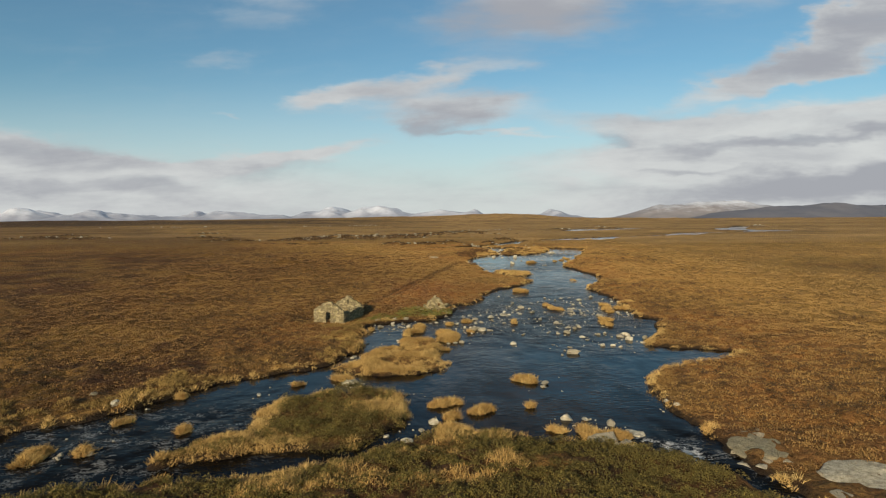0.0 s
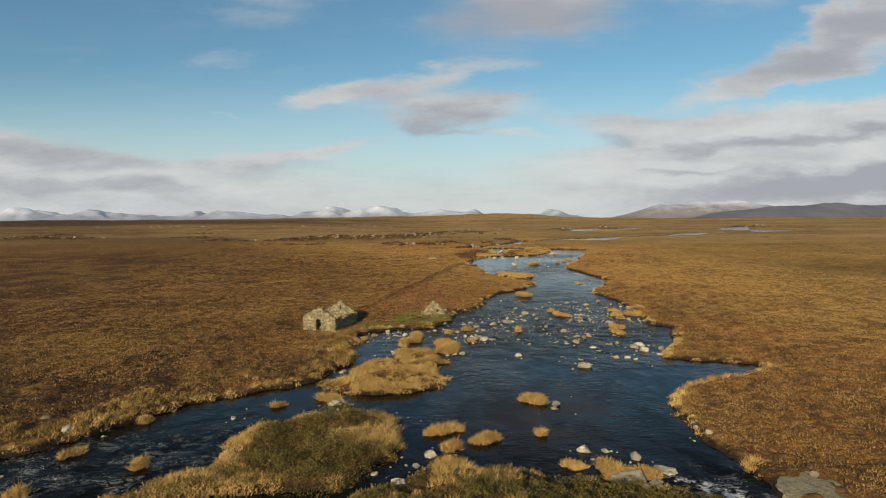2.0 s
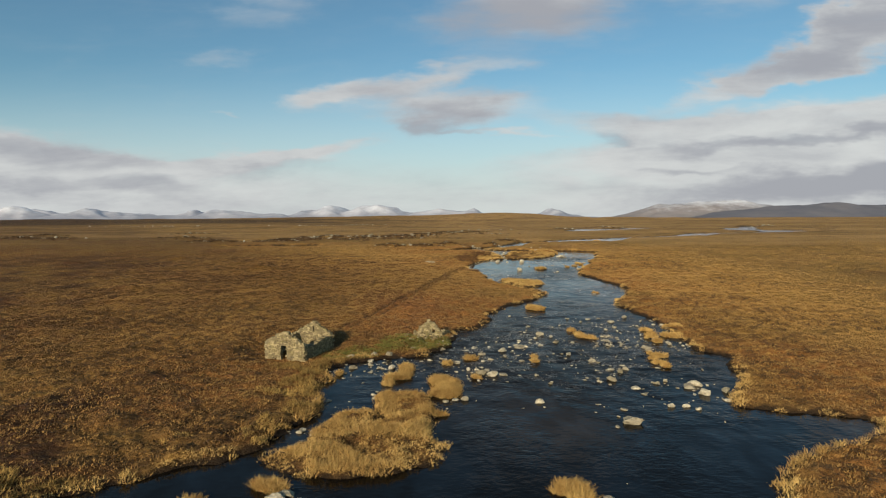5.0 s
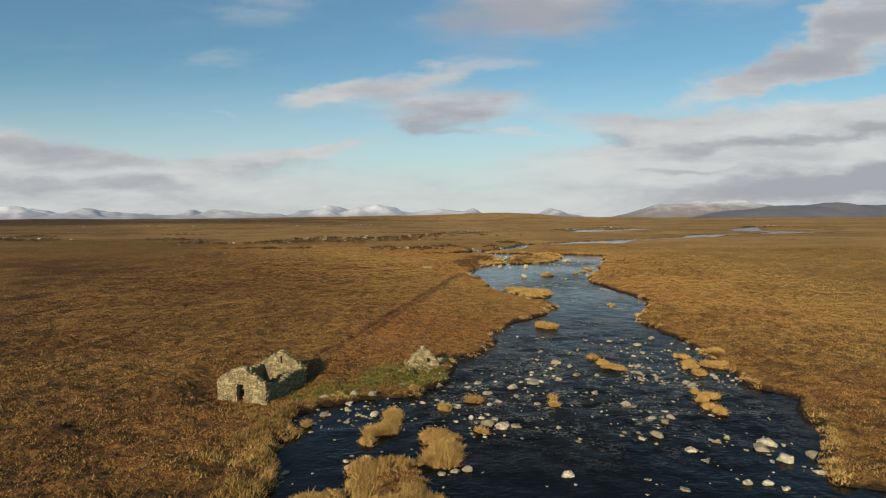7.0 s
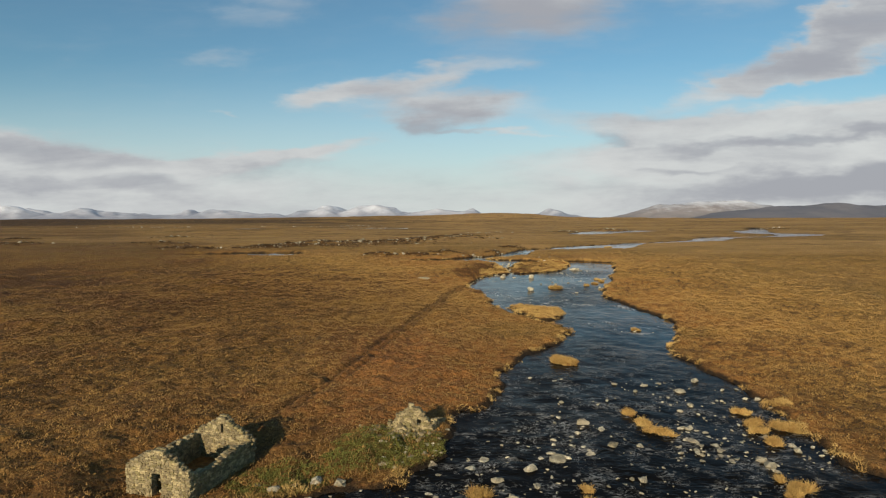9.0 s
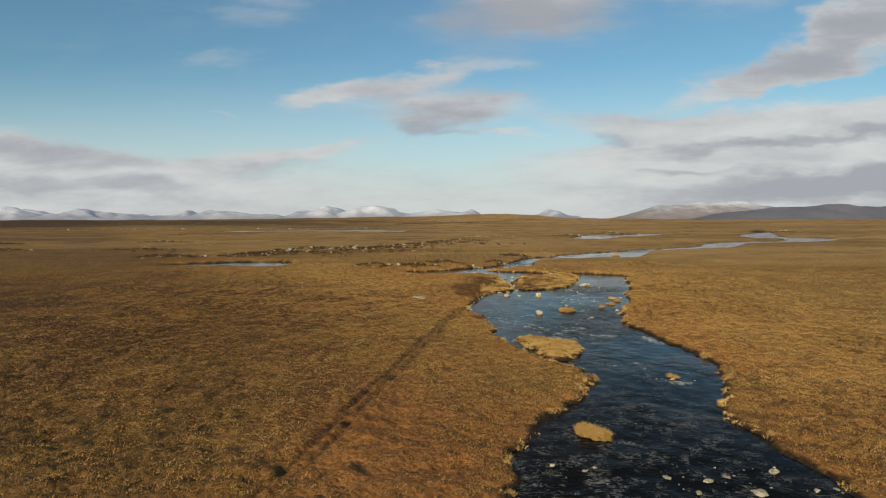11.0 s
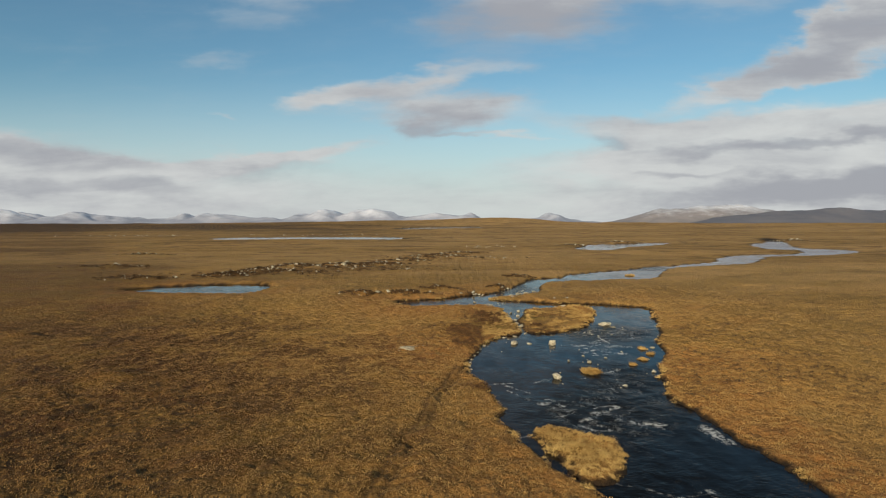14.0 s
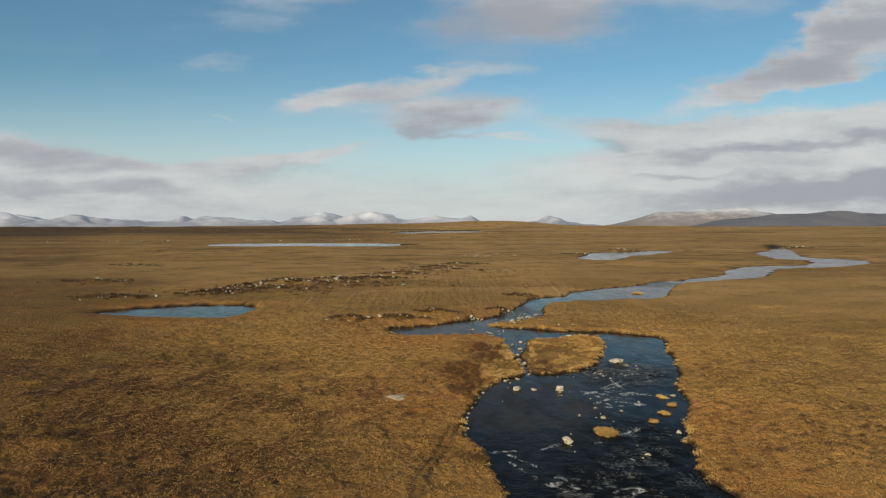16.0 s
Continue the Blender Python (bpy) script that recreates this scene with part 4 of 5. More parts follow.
def build_mountain(name, label, mat, peaks, base, y0, x0, x1, seed, broken=1.0):
    """A ridge of hills: peaks are x, height, half width."""
    xs = np.arange(x0, x1, 14.0)
    ys = np.linspace(y0 - 500, y0 + 380, 56)
    gx, gy = np.meshgrid(xs, ys)
    top = sum(h * np.exp(-np.abs((gx - cx) / w) ** 1.7) for cx, h, w in peaks) + base * (0.3 + 1.2 * fbm(gx, 0 * gx, 420, seed + 3, 4))
    fall = np.exp(-(((gy - y0) / 300) ** 2))
    rough = 0.5 * fbm(gx, gy, 240, seed, 5) + 0.5 * np.abs(2 * fbm(gx, gy, 330, seed + 20, 5) - 1) * 1.6
    z = top * fall * (0.95 + broken * (1.15 * rough - 0.53)) - 12
    me, _ = grid_mesh(name, xs, ys, z)
    me.materials.append(mat)
    tagged(new(name, me), label, "mountain", kind="structure")


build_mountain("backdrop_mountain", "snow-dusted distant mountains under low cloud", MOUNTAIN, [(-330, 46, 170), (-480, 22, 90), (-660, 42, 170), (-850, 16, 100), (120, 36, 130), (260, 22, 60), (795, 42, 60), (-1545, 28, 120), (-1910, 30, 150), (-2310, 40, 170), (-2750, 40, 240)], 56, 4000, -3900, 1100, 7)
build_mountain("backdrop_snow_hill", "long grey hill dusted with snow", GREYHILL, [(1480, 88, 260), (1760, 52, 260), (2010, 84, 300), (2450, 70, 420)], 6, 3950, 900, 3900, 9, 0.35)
# dark only by its material, which carries the cloud shade as colour
build_mountain("backdrop_dark_hill", "long skyline hill with cloud shade painted into its colour", SHADEHILL, [(2900, 88, 1000), (2050, 46, 420), (2500, 20, 300)], 4, 3700, 1200, 3900, 13, 0.3)


# ---------------------------------------------------------------- helpers for things
def part(name, me, mat, parent, label="", m=None):
    """Links a mesh as one object under a thing or a part."""
    if mat and not me.materials:
        me.materials.append(mat)
    ob = new(name, me)
    ob.parent = parent
    if m is not None:
        ob.matrix_basis = m
    return tagged(ob, label)


def height(x, y):
    z, d = land(np.array([float(x)]), np.array([float(y)]))
    return float(z[0])


def surface(x, y):
    return max(height(x, y), float(water_level(np.float64(x), np.float64(y))))


def rock_mesh(name, seed, fine=1, flat=0.62, points=15, rugged=0.0):
    """An angular boulder about 1 m across, the hull of a few scattered corners with worn edges; its base lies near z = 0."""
    rnd = random.Random(seed)
    bm = bmesh.new()
    for _ in range(points):
        v = Vector((rnd.gauss(0, 1), rnd.gauss(0, 1), rnd.gauss(0, 1))).normalized() * rnd.uniform(0.42, 0.54)
        bm.verts.new((v.x, v.y, v.z * flat))
    hull = bmesh.ops.convex_hull(bm, input=bm.verts[:])
    bmesh.ops.delete(bm, geom=list({g for g in hull["geom_interior"] + hull["geom_unused"] if isinstance(g, bmesh.types.BMVert)}), context="VERTS")
    bmesh.ops.dissolve_limit(bm, angle_limit=radians(9), verts=bm.verts[:], edges=bm.edges[:])
    bmesh.ops.bevel(bm, geom=bm.edges[:], offset=0.02, segments=1, affect="EDGES")
    if fine > 1:
        bmesh.ops.triangulate(bm, faces=bm.faces[:])
        bmesh.ops.subdivide_edges(bm, edges=bm.edges[:], cuts=fine, use_grid_fill=True)
    off = Vector((rnd.random() * 50, rnd.random() * 50, rnd.random() * 50))
    for v in bm.verts:
        v.co += v.co.normalized() * (noise.noise(v.co * 3.0 + off) * 0.05 + noise.noise(v.co * 9 + off) * 0.025)
        if rugged:
            v.co.z += rugged * (noise.noise(Vector((v.co.x * 5.0, v.co.y * 5.0, 0.0)) + off) + 0.6 * abs(noise.noise(Vector((v.co.x * 11.0, v.co.y * 11.0, 3.0)) + off)))
            v.co.x += rugged * 0.5 * noise.noise(v.co * 6 + off)
            v.co.y += rugged * 0.5 * noise.noise(v.co * 6 - off)
    low = min(v.co.z for v in bm.verts)
    for v in bm.verts:
        v.co.z -= low * 0.72
    me = bpy.data.meshes.new(name)
    bm.to_mesh(me)
    bm.free()
    return me


def box_stone(seed):
    """A rough building stone, a unit wide, deep and high."""
    rnd = random.Random(seed)
    bm = bmesh.new()
    bmesh.ops.create_cube(bm, size=1.0)
    bmesh.ops.bevel(bm, geom=bm.edges[:], offset=0.13, segments=1, affect="EDGES")
    for v in bm.verts:
        v.co += Vector((rnd.uniform(-0.07, 0.07), rnd.uniform(-0.06, 0.06), rnd.uniform(-0.07, 0.07)))
    me = bpy.data.meshes.new("stone")
    bm.to_mesh(me)
    bm.free()
    me.materials.append(WALLSTONE)
    return me


def join_meshes(name, rows, mat):
    """One mesh out of (mesh, matrix) rows."""
    cos, loops, starts, totals, base, lo = [], [], [], [], 0, 0
    cache = {}
    for me, m in rows:
        if me.name not in cache:
            co = np.empty(len(me.vertices) * 3, np.float32)
            me.vertices.foreach_get("co", co)
            li = np.empty(len(me.loops), np.int32)
            me.loops.foreach_get("vertex_index", li)
            lt = np.empty(len(me.polygons), np.int32)
            me.polygons.foreach_get("loop_total", lt)
            cache[me.name] = (co.reshape(-1, 3), li, lt)
        co, li, lt = cache[me.name]
        a = np.array(m)
        cos.append(co @ a[:3, :3].T + a[:3, 3])
        loops.append(li + base)
        totals.append(lt)
        base += len(co)
    co, li, lt = np.concatenate(cos), np.concatenate(loops), np.concatenate(totals)
    out = bpy.data.meshes.new(name)
    out.vertices.add(len(co))
    out.vertices.foreach_set("co", co.astype(np.float32).ravel())
    out.loops.add(len(li))
    out.loops.foreach_set("vertex_index", li.astype(np.int32))
    out.polygons.add(len(lt))
    out.polygons.foreach_set("loop_start", np.concatenate([[0], np.cumsum(lt)[:-1]]).astype(np.int32))
    out.polygons.foreach_set("loop_total", lt)
    out.update(calc_edges=True)
    out.materials.append(mat)
    return out


def blades(name, x, y, z, radius, tall, count, mat, seed, width=0.055, lean=0.5, dome=0.0, pale=None):
    """Tufts of grass as thin bent blades: one tuft at each place, count blades in each."""
    rng = np.random.default_rng(seed)
    n = len(x) * count
    px, py, pz, pr, ph = (np.repeat(np.broadcast_to(v, len(x)), count) for v in (x, y, z, radius, tall))
    tone = np.repeat(rng.random(len(x)) if pale is None else rng.random(len(x)) * (0.25 + 0.4 * pale) + 0.08 + 0.40 * pale, count)
    ang, rad = rng.random(n) * 2 * np.pi, np.sqrt(rng.random(n))
    bx, by = px + np.cos(ang) * rad * pr, py + np.sin(ang) * rad * pr
    bz = pz + dome * pr * (1 - rad ** 2) - 0.05
    h = ph * (0.4 + 0.6 * rng.random(n)) * (1 - 0.35 * rad)
    out = rad * lean * ph * 0.5
    tx, ty, tz = bx + np.cos(ang) * out + rng.normal(0.05, 0.3, n) * ph, by + np.sin(ang) * out + rng.normal(0.08, 0.3, n) * ph, bz + h
    side = rng.random(n) * np.pi
    w = width * (0.6 + 0.8 * rng.random(n))
    wx, wy = np.cos(side) * w, np.sin(side) * w
    co = np.stack([np.stack([bx - wx, by - wy, bz], 1), np.stack([bx + wx, by + wy, bz], 1), np.stack([tx, ty, tz], 1)], 1).reshape(-1, 3)
    me = raw_mesh(name, co, np.arange(n * 3), 3)
    attribute(me, "tone", np.repeat(np.clip(tone * 0.8 + rng.random(n) * 0.3, 0, 1), 3))
    me.materials.append(mat)
    return me


def leaves(name, x, y, z, radius, tall, count, mat, seed, size=0.09):
    """Low shrubs as domes of many small leaf sprays."""
    rng = np.random.default_rng(seed)
    n = len(x) * count
    px, py, pz, pr, ph = (np.repeat(np.broadcast_to(v, len(x)), count) for v in (x, y, z, radius, tall))
    tone = np.repeat(rng.random(len(x)), count)
    d = rng.normal(0, 1, (n, 3))
    d[:, 2] = np.abs(d[:, 2])
    d /= np.linalg.norm(d, axis=1)[:, None]
    r = 0.72 + 0.36 * rng.random(n)
    c = np.stack([px + d[:, 0] * pr * r, py + d[:, 1] * pr * r, pz + d[:, 2] * ph * r], 1)
    a, b = rng.normal(0, 1, (n, 3)), rng.normal(0, 1, (n, 3))
    a = a / np.linalg.norm(a, axis=1)[:, None] * size
    b = b / np.linalg.norm(b, axis=1)[:, None] * size
    co = np.stack([c - a, c + a, c + b * 1.3 + d * size], 1).reshape(-1, 3)
    me = raw_mesh(name, co, np.arange(n * 3), 3)
    attribute(me, "tone", np.repeat(np.clip(tone * 0.7 + rng.random(n) * 0.4, 0, 1), 3))
    me.materials.append(mat)
    return me


def scatter(x0, x1, y0, y1, per_m2, seed):
    rng = np.random.default_rng(seed)
    n = int((x1 - x0) * (y1 - y0) * per_m2)
    return rng.uniform(x0, x1, n), rng.uniform(y0, y1, n), rng


# ---------------------------------------------------------------- boulders
ROCKS = [rock_mesh("boulder", 100 + i, 2, 0.46 + 0.06 * (i % 5), 11 + i % 6, 0.05) for i in range(24)]
PEBBLES = [rock_mesh("cobble", 200 + i, 1, 0.5 + 0.06 * (i % 4), 9 + i % 4) for i in range(16)]
for me in ROCKS:
    me.materials.append(STONE)
TUFTS_LOW = [(10.4, 55.0, 1.31), (13.2, 54.0, 2.30), (14.7, 53.6, 2.28), (10.2, 70.6, 2.10), (1.4, 62.1, 2.57), (1.6, 58.9, 1.72), (4.5, 60.5, 2.08), (9.4, 61.5, 0.74), (1.7, 53.5, 3.18), (-10.0, 72.0, 1.88), (-14.6, 70.1, 0.97), (-21.0, 56.5, 1.44), (-27.7, 58.8, 1.80), (-27.4, 51.8, 1.74), (-30.9, 51.1, 2.78), (-25.5, 66.7, 1.38)]
TUFTS_CROSSING = [(20.5, 146.3, 3.6)]
TUFTS_RIFFLE = [(22.4, 124.8, 1.20), (22.9, 122.1, 1.60), (23.5, 120.0, 1.74), (24.3, 119.1, 1.53), (5.7, 107.2, 1.69), (13.8, 107.9, 0.71), (13.5, 105.7, 0.78), (5.9, 98.6, 0.83), (3.2, 96.5, 1.59), (34.1, 124.9, 1.47), (33.6, 121.8, 1.66), (33.4, 119.7, 1.61), (33.3, 116.6, 1.65), (39.8, 126.7, 2.06), (36.6, 120.4, 2.26), (29.1, 107.5, 2.02), (30.4, 107.8, 1.01), (28.5, 104.6, 1.14), (28.8, 103.3, 1.21), (29.2, 109.3, 0.83), (-9.9, 100.8, 0.70), (-1.8, 102.8, 2.55), (-3.0, 99.3, 2.36), (-4.0, 97.0, 1.60), (2.1, 97.2, 3.23), (2.8, 105.0, 1.43)]
TUFTS_MORE = [(2.2, 92.3, 3.4), (2.7, 94.5, 3.0), (-7.4, 86.3, 1.8), (1.6, 86.4, 0.9)]
TUFTS_HIGH = [(35.1, 225.5, 4.03), (51.9, 244.5, 1.64), (52.1, 239.7, 1.47), (49.0, 234.8, 1.61), (45.4, 230.5, 1.16), (102.3, 402.5, 4.14), (20.1, 147.6, 3.08), (38.0, 168.3, 0.99)]


def boulder(i, x, y, size, label, group, tall=1.0, sink=0.07):
    rnd = random.Random(i * 7 + 3)
    ob = new("boulder", ROCKS[i % len(ROCKS)])
    s = size * rnd.uniform(0.88, 1.12)
    ob.matrix_world = Matrix.Translation((x, y, surface(x, y) - sink * size)) @ Euler((rnd.uniform(-0.12, 0.12), rnd.uniform(-0.12, 0.12), rnd.uniform(0, 6.28))).to_matrix().to_4x4() @ Matrix.Diagonal((s, s * rnd.uniform(0.6, 0.95), s * tall * rnd.uniform(0.55, 1.0), 1))
    return tagged(ob, label, "boulder", group)


count = 0
for rows, label in ((BOULDERS_LOW, "pale grey granite boulder in the quiet lower pool"), (BOULDERS_CROSSING, "grey weathered boulder half sunk in the shallows"), (BOULDERS_RIFFLE, "pale rounded boulder breaking the stony riffle"), (BOULDERS_HIGH, "grey boulder standing in the upper river")):
    for x, y, size in rows:
        count += 1
        size *= 1.25 if 8 < x < 20 and y < 60 else 1.0
        tall = 1.9 if (x, y) == (33.0, 249.4) else 1.0
        boulder(count, x, y, size, "square pale block of granite standing in the river" if tall > 1.5 else label, "river boulders", tall)


def riffle_stones():
    """The smaller stones strewn through the riffles."""
    global count
    rnd = random.Random(5)
    near = [q for q in BOULDERS_CROSSING + BOULDERS_RIFFLE + BOULDERS_HIGH if q[1] > 86]
    made = 0
    while made < 70:
        cx, cy, w = rnd.choice(near)
        x, y = rnd.gauss(cx, 0.6 + 0.5 * w), rnd.gauss(cy, 0.6 + 0.45 * w)
        if float(water_distance(np.array([x]), np.array([y]))[0]) < 0.4:
            continue
        made += 1
        count += 1
        boulder(count, x, y, min(1.2, 0.52 * math.exp(rnd.gauss(0, 0.4))), "small pale stone showing above the riffle", "riffle stones", 0.9, 0.1)


riffle_stones()


def cobbles():
    """Cobbles gathered round the boulders and strewn along the stony beds."""
    rnd = random.Random(15)
    rows = []
    seeds = [(x, y, w) for x, y, w in BOULDERS_LOW + BOULDERS_CROSSING + BOULDERS_RIFFLE + BOULDERS_HIGH]
    spots = [(x + rnd.gauss(0, 0.6 + w), y + rnd.gauss(0, 0.6 + w), min(0.6, w * rnd.uniform(0.18, 0.45))) for x, y, w in seeds for _ in range(3) if y < 150 or w > 1.1]
    spots += [(rnd.gauss(15, 8), rnd.gauss(111, 6), rnd.uniform(0.2, 0.55)) for _ in range(80)]
    spots += [(rnd.gauss(27, 2.2), rnd.gauss(118, 3), rnd.uniform(0.3, 0.8)) for _ in range(40)]
    spots += [(rnd.gauss(31, 4), rnd.gauss(117, 8), rnd.uniform(0.15, 0.4)) for _ in range(25)]
    spots += [(rnd.gauss(-4, 4), rnd.gauss(104, 3), rnd.uniform(0.18, 0.45)) for _ in range(70)]
    spots += [(rnd.gauss(45, 7), rnd.gauss(263, 5), rnd.uniform(0.3, 0.7)) for _ in range(50)]
    spots += [(rnd.gauss(38, 6), rnd.gauss(340, 8), rnd.uniform(0.4, 0.9)) for _ in range(50)]
    px, py = np.array([q[0] for q in spots]), np.array([q[1] for q in spots])
    wet = water_distance(px, py) > 0.1
    top = water_level(px, py)
    for (x, y, w), ok, z in zip(spots, wet, top):
        if ok:
            rows.append((rnd.choice(PEBBLES), Matrix.Translation((x, y, z - 0.14 * w)) @ Euler((rnd.uniform(-0.3, 0.3), rnd.uniform(-0.3, 0.3), rnd.uniform(0, 6.28))).to_matrix().to_4x4() @ Matrix.Diagonal((w, w * rnd.uniform(0.6, 1), w * rnd.uniform(0.5, 1), 1))))
    tagged(new("river_cobbles", join_meshes("river_cobbles", rows, STONE)), "pale cobbles showing through the shallow riffles", "cobbles", kind="stuff")


cobbles()

def rock_outcrop(x0, y0, wide, deep, high, n, seed, label, whole=True):
    """Bare bedrock: broad slabs that overlap, each a part of one outcrop."""
    rnd = random.Random(seed)
    top = new("rock_outcrop")
    top.matrix_world = Matrix.Translation((x0, y0, surface(x0, y0) - 0.1))
    tagged(top, label, "rock", "bedrock outcrops")
    for i in range(n):
        if i == 0 and whole:
            x, y, w, deepest, thick = 0.0, 0.0, wide, deep, high * 1.5
        else:
            x, y = rnd.uniform(-0.6, 0.6) * wide, rnd.uniform(-0.6, 0.6) * deep
            w = rnd.uniform(0.2, 0.45) * min(wide, deep)
            deepest, thick = w * rnd.uniform(0.6, 0.9), high * rnd.uniform(0.5, 0.9)
        me = rock_mesh("slab", seed * 10 + i, 7 if i == 0 else 2, 0.55, 26 if i == 0 else 14, 0.09 if i == 0 else 0.06)
        me.materials.append(BEDROCK)
        part("slab", me, None, top, "", Matrix.Translation((x, y, surface(x0 + x, y0 + y) - surface(x0, y0) - (0.0 if i == 0 and whole else 0.2 * thick))) @ Euler((rnd.uniform(0.06, 0.14), rnd.uniform(-0.06, 0.06), rnd.uniform(-0.5, 0.5))).to_matrix().to_4x4() @ Matrix.Diagonal((w * 1.1, deepest * 1.1, thick * 1.2, 1)))


rock_outcrop(24.7, 49.7, 3.8, 5.2, 0.6, 9, 31, "broad lichened bedrock beside the river outflow")
rock_outcrop(29.5, 44.6, 7.0, 4.6, 0.5, 9, 32, "flat grey bedrock showing through the moor")
rock_outcrop(13.6, 51.3, 4.2, 2.4, 1.2, 8, 33, "low pale slabs under a grassy islet", False)
rock_outcrop(0.2, 242.8, 6.0, 3.0, 0.5, 5, 34, "flat wet bedrock bare among the sedge")
rock_outcrop(0.2, 112.8, 4.2, 3.0, 1.0, 10, 35, "mossy bedrock at the foot of the fallen hut", False)


# boulders strewn along the low outcrops of the far moor
rows = []
for j, (cx, cy, r, n) in enumerate(OUTCROPS):
    rnd = random.Random(60 + j)
    for i in range(int(n * 3.8)):
        x, y = rnd.gauss(cx, r * 0.7), rnd.gauss(cy, r * 0.35)
        w = min(3.0, 0.82 * math.exp(rnd.gauss(0, 0.55))) * (1.0 if cy < 700 else 1.7)
        rows.append((rnd.choice(PEBBLES), Matrix.Translation((x, y, surface(x, y) + 0.12)) @ Matrix.Rotation(rnd.uniform(0, 6.28), 4, "Z") @ Matrix.Diagonal((w, w * 0.8, w * rnd.uniform(0.7, 1.3), 1))))
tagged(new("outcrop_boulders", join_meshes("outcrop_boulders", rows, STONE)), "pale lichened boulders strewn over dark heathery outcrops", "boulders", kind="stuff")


# ---------------------------------------------------------------- islets and tussocks in the river
def tussock_kind(radius, seed):
    """A grassy islet: a ragged row of turf hummocks with straw blades hanging over them."""
    rnd = random.Random(seed)
    humps = [(rnd.uniform(-0.62, 0.62) * radius, rnd.uniform(-0.5, 0.5) * radius, rnd.uniform(0.34, 0.6) * radius) for _ in range(5 if radius > 0.7 else 3)]
    rows = []
    for j, (hx, hy, hr) in enumerate(humps):
        me = rock_mesh("turf", seed * 9 + j, 1, 0.6, 12)
        rows.append((me, Matrix.Translation((hx, hy, 0)) @ Matrix.Rotation(rnd.uniform(0, 6.28), 4, "Z") @ Matrix.Diagonal((hr * 2.0, hr * 1.7, 0.3 + 0.5 * hr, 1))))
    me = join_meshes("grass_islet", rows, SEDGE)
    attribute(me, "tone", np.full(len(me.vertices), 0.15))
    top = new("grass_islet", me)
    rng = np.random.default_rng(seed)
    xs, ys, zs = [], [], []
    for hx, hy, hr in humps:
        n = max(4, int(30 * hr * hr))
        a, r = rng.random(n) * 6.283, np.sqrt(rng.random(n)) * hr * 0.95
        xs.append(hx + np.cos(a) * r)
        ys.append(hy + np.sin(a) * r)
        zs.append(0.05 + (0.12 + 0.22 * hr) * (1 - (r / hr) ** 2))
    x, y, z = np.concatenate(xs), np.concatenate(ys), np.concatenate(zs)
    part("grass", blades("grass", x, y, z, 0.22, rng.uniform(0.35, 0.9, len(x)), 52, STRAW, seed, 0.03, 0.9, 0.5), STRAW, top, "long straw-coloured grass drooping to the water")
    return top


KINDS = {}


def islet(i, x, y, width):
    r = width * 0.68
    size = min((0.35, 0.6, 0.95, 1.5, 2.3), key=lambda q: abs(q - r))
    key = (size, i % 2)
    spot = Matrix.Translation((x, y, surface(x, y) - 0.12)) @ Matrix.Rotation(i * 1.7, 4, "Z") @ Matrix.Diagonal((0.92 * r / size, r / size * (0.72 + 0.09 * (i % 4)), 1.0, 1))
    if key not in KINDS:
        KINDS[key] = tussock_kind(size, 500 + int(size * 100) + i % 2)
        KINDS[key].matrix_basis = spot
        ob = KINDS[key]
    else:
        first = KINDS[key]
        ob = copy_thing(first, Matrix())
        ob.matrix_basis = spot
    tagged(ob, "tussock of dry straw grass growing from the river" if r < 1 else "grassy islet of straw-coloured tussocks in the river", "islet", "grassy islets")


for i, row in enumerate(TUFTS_LOW + TUFTS_CROSSING + TUFTS_RIFFLE + TUFTS_HIGH + TUFTS_MORE):
    islet(i, *row)


# ---------------------------------------------------------------- ground cover
def heathy(x, y):
    """Where the heather grows on the long isle."""
    patch = inside_distance(x, y, rounded(HEATH_PATCH))
    return (patch > 0.0) | ((patch > -2.2) & (x > -9.8) & (y < 58) & (inside_distance(x, y, ISLES[0]) > -1.6))


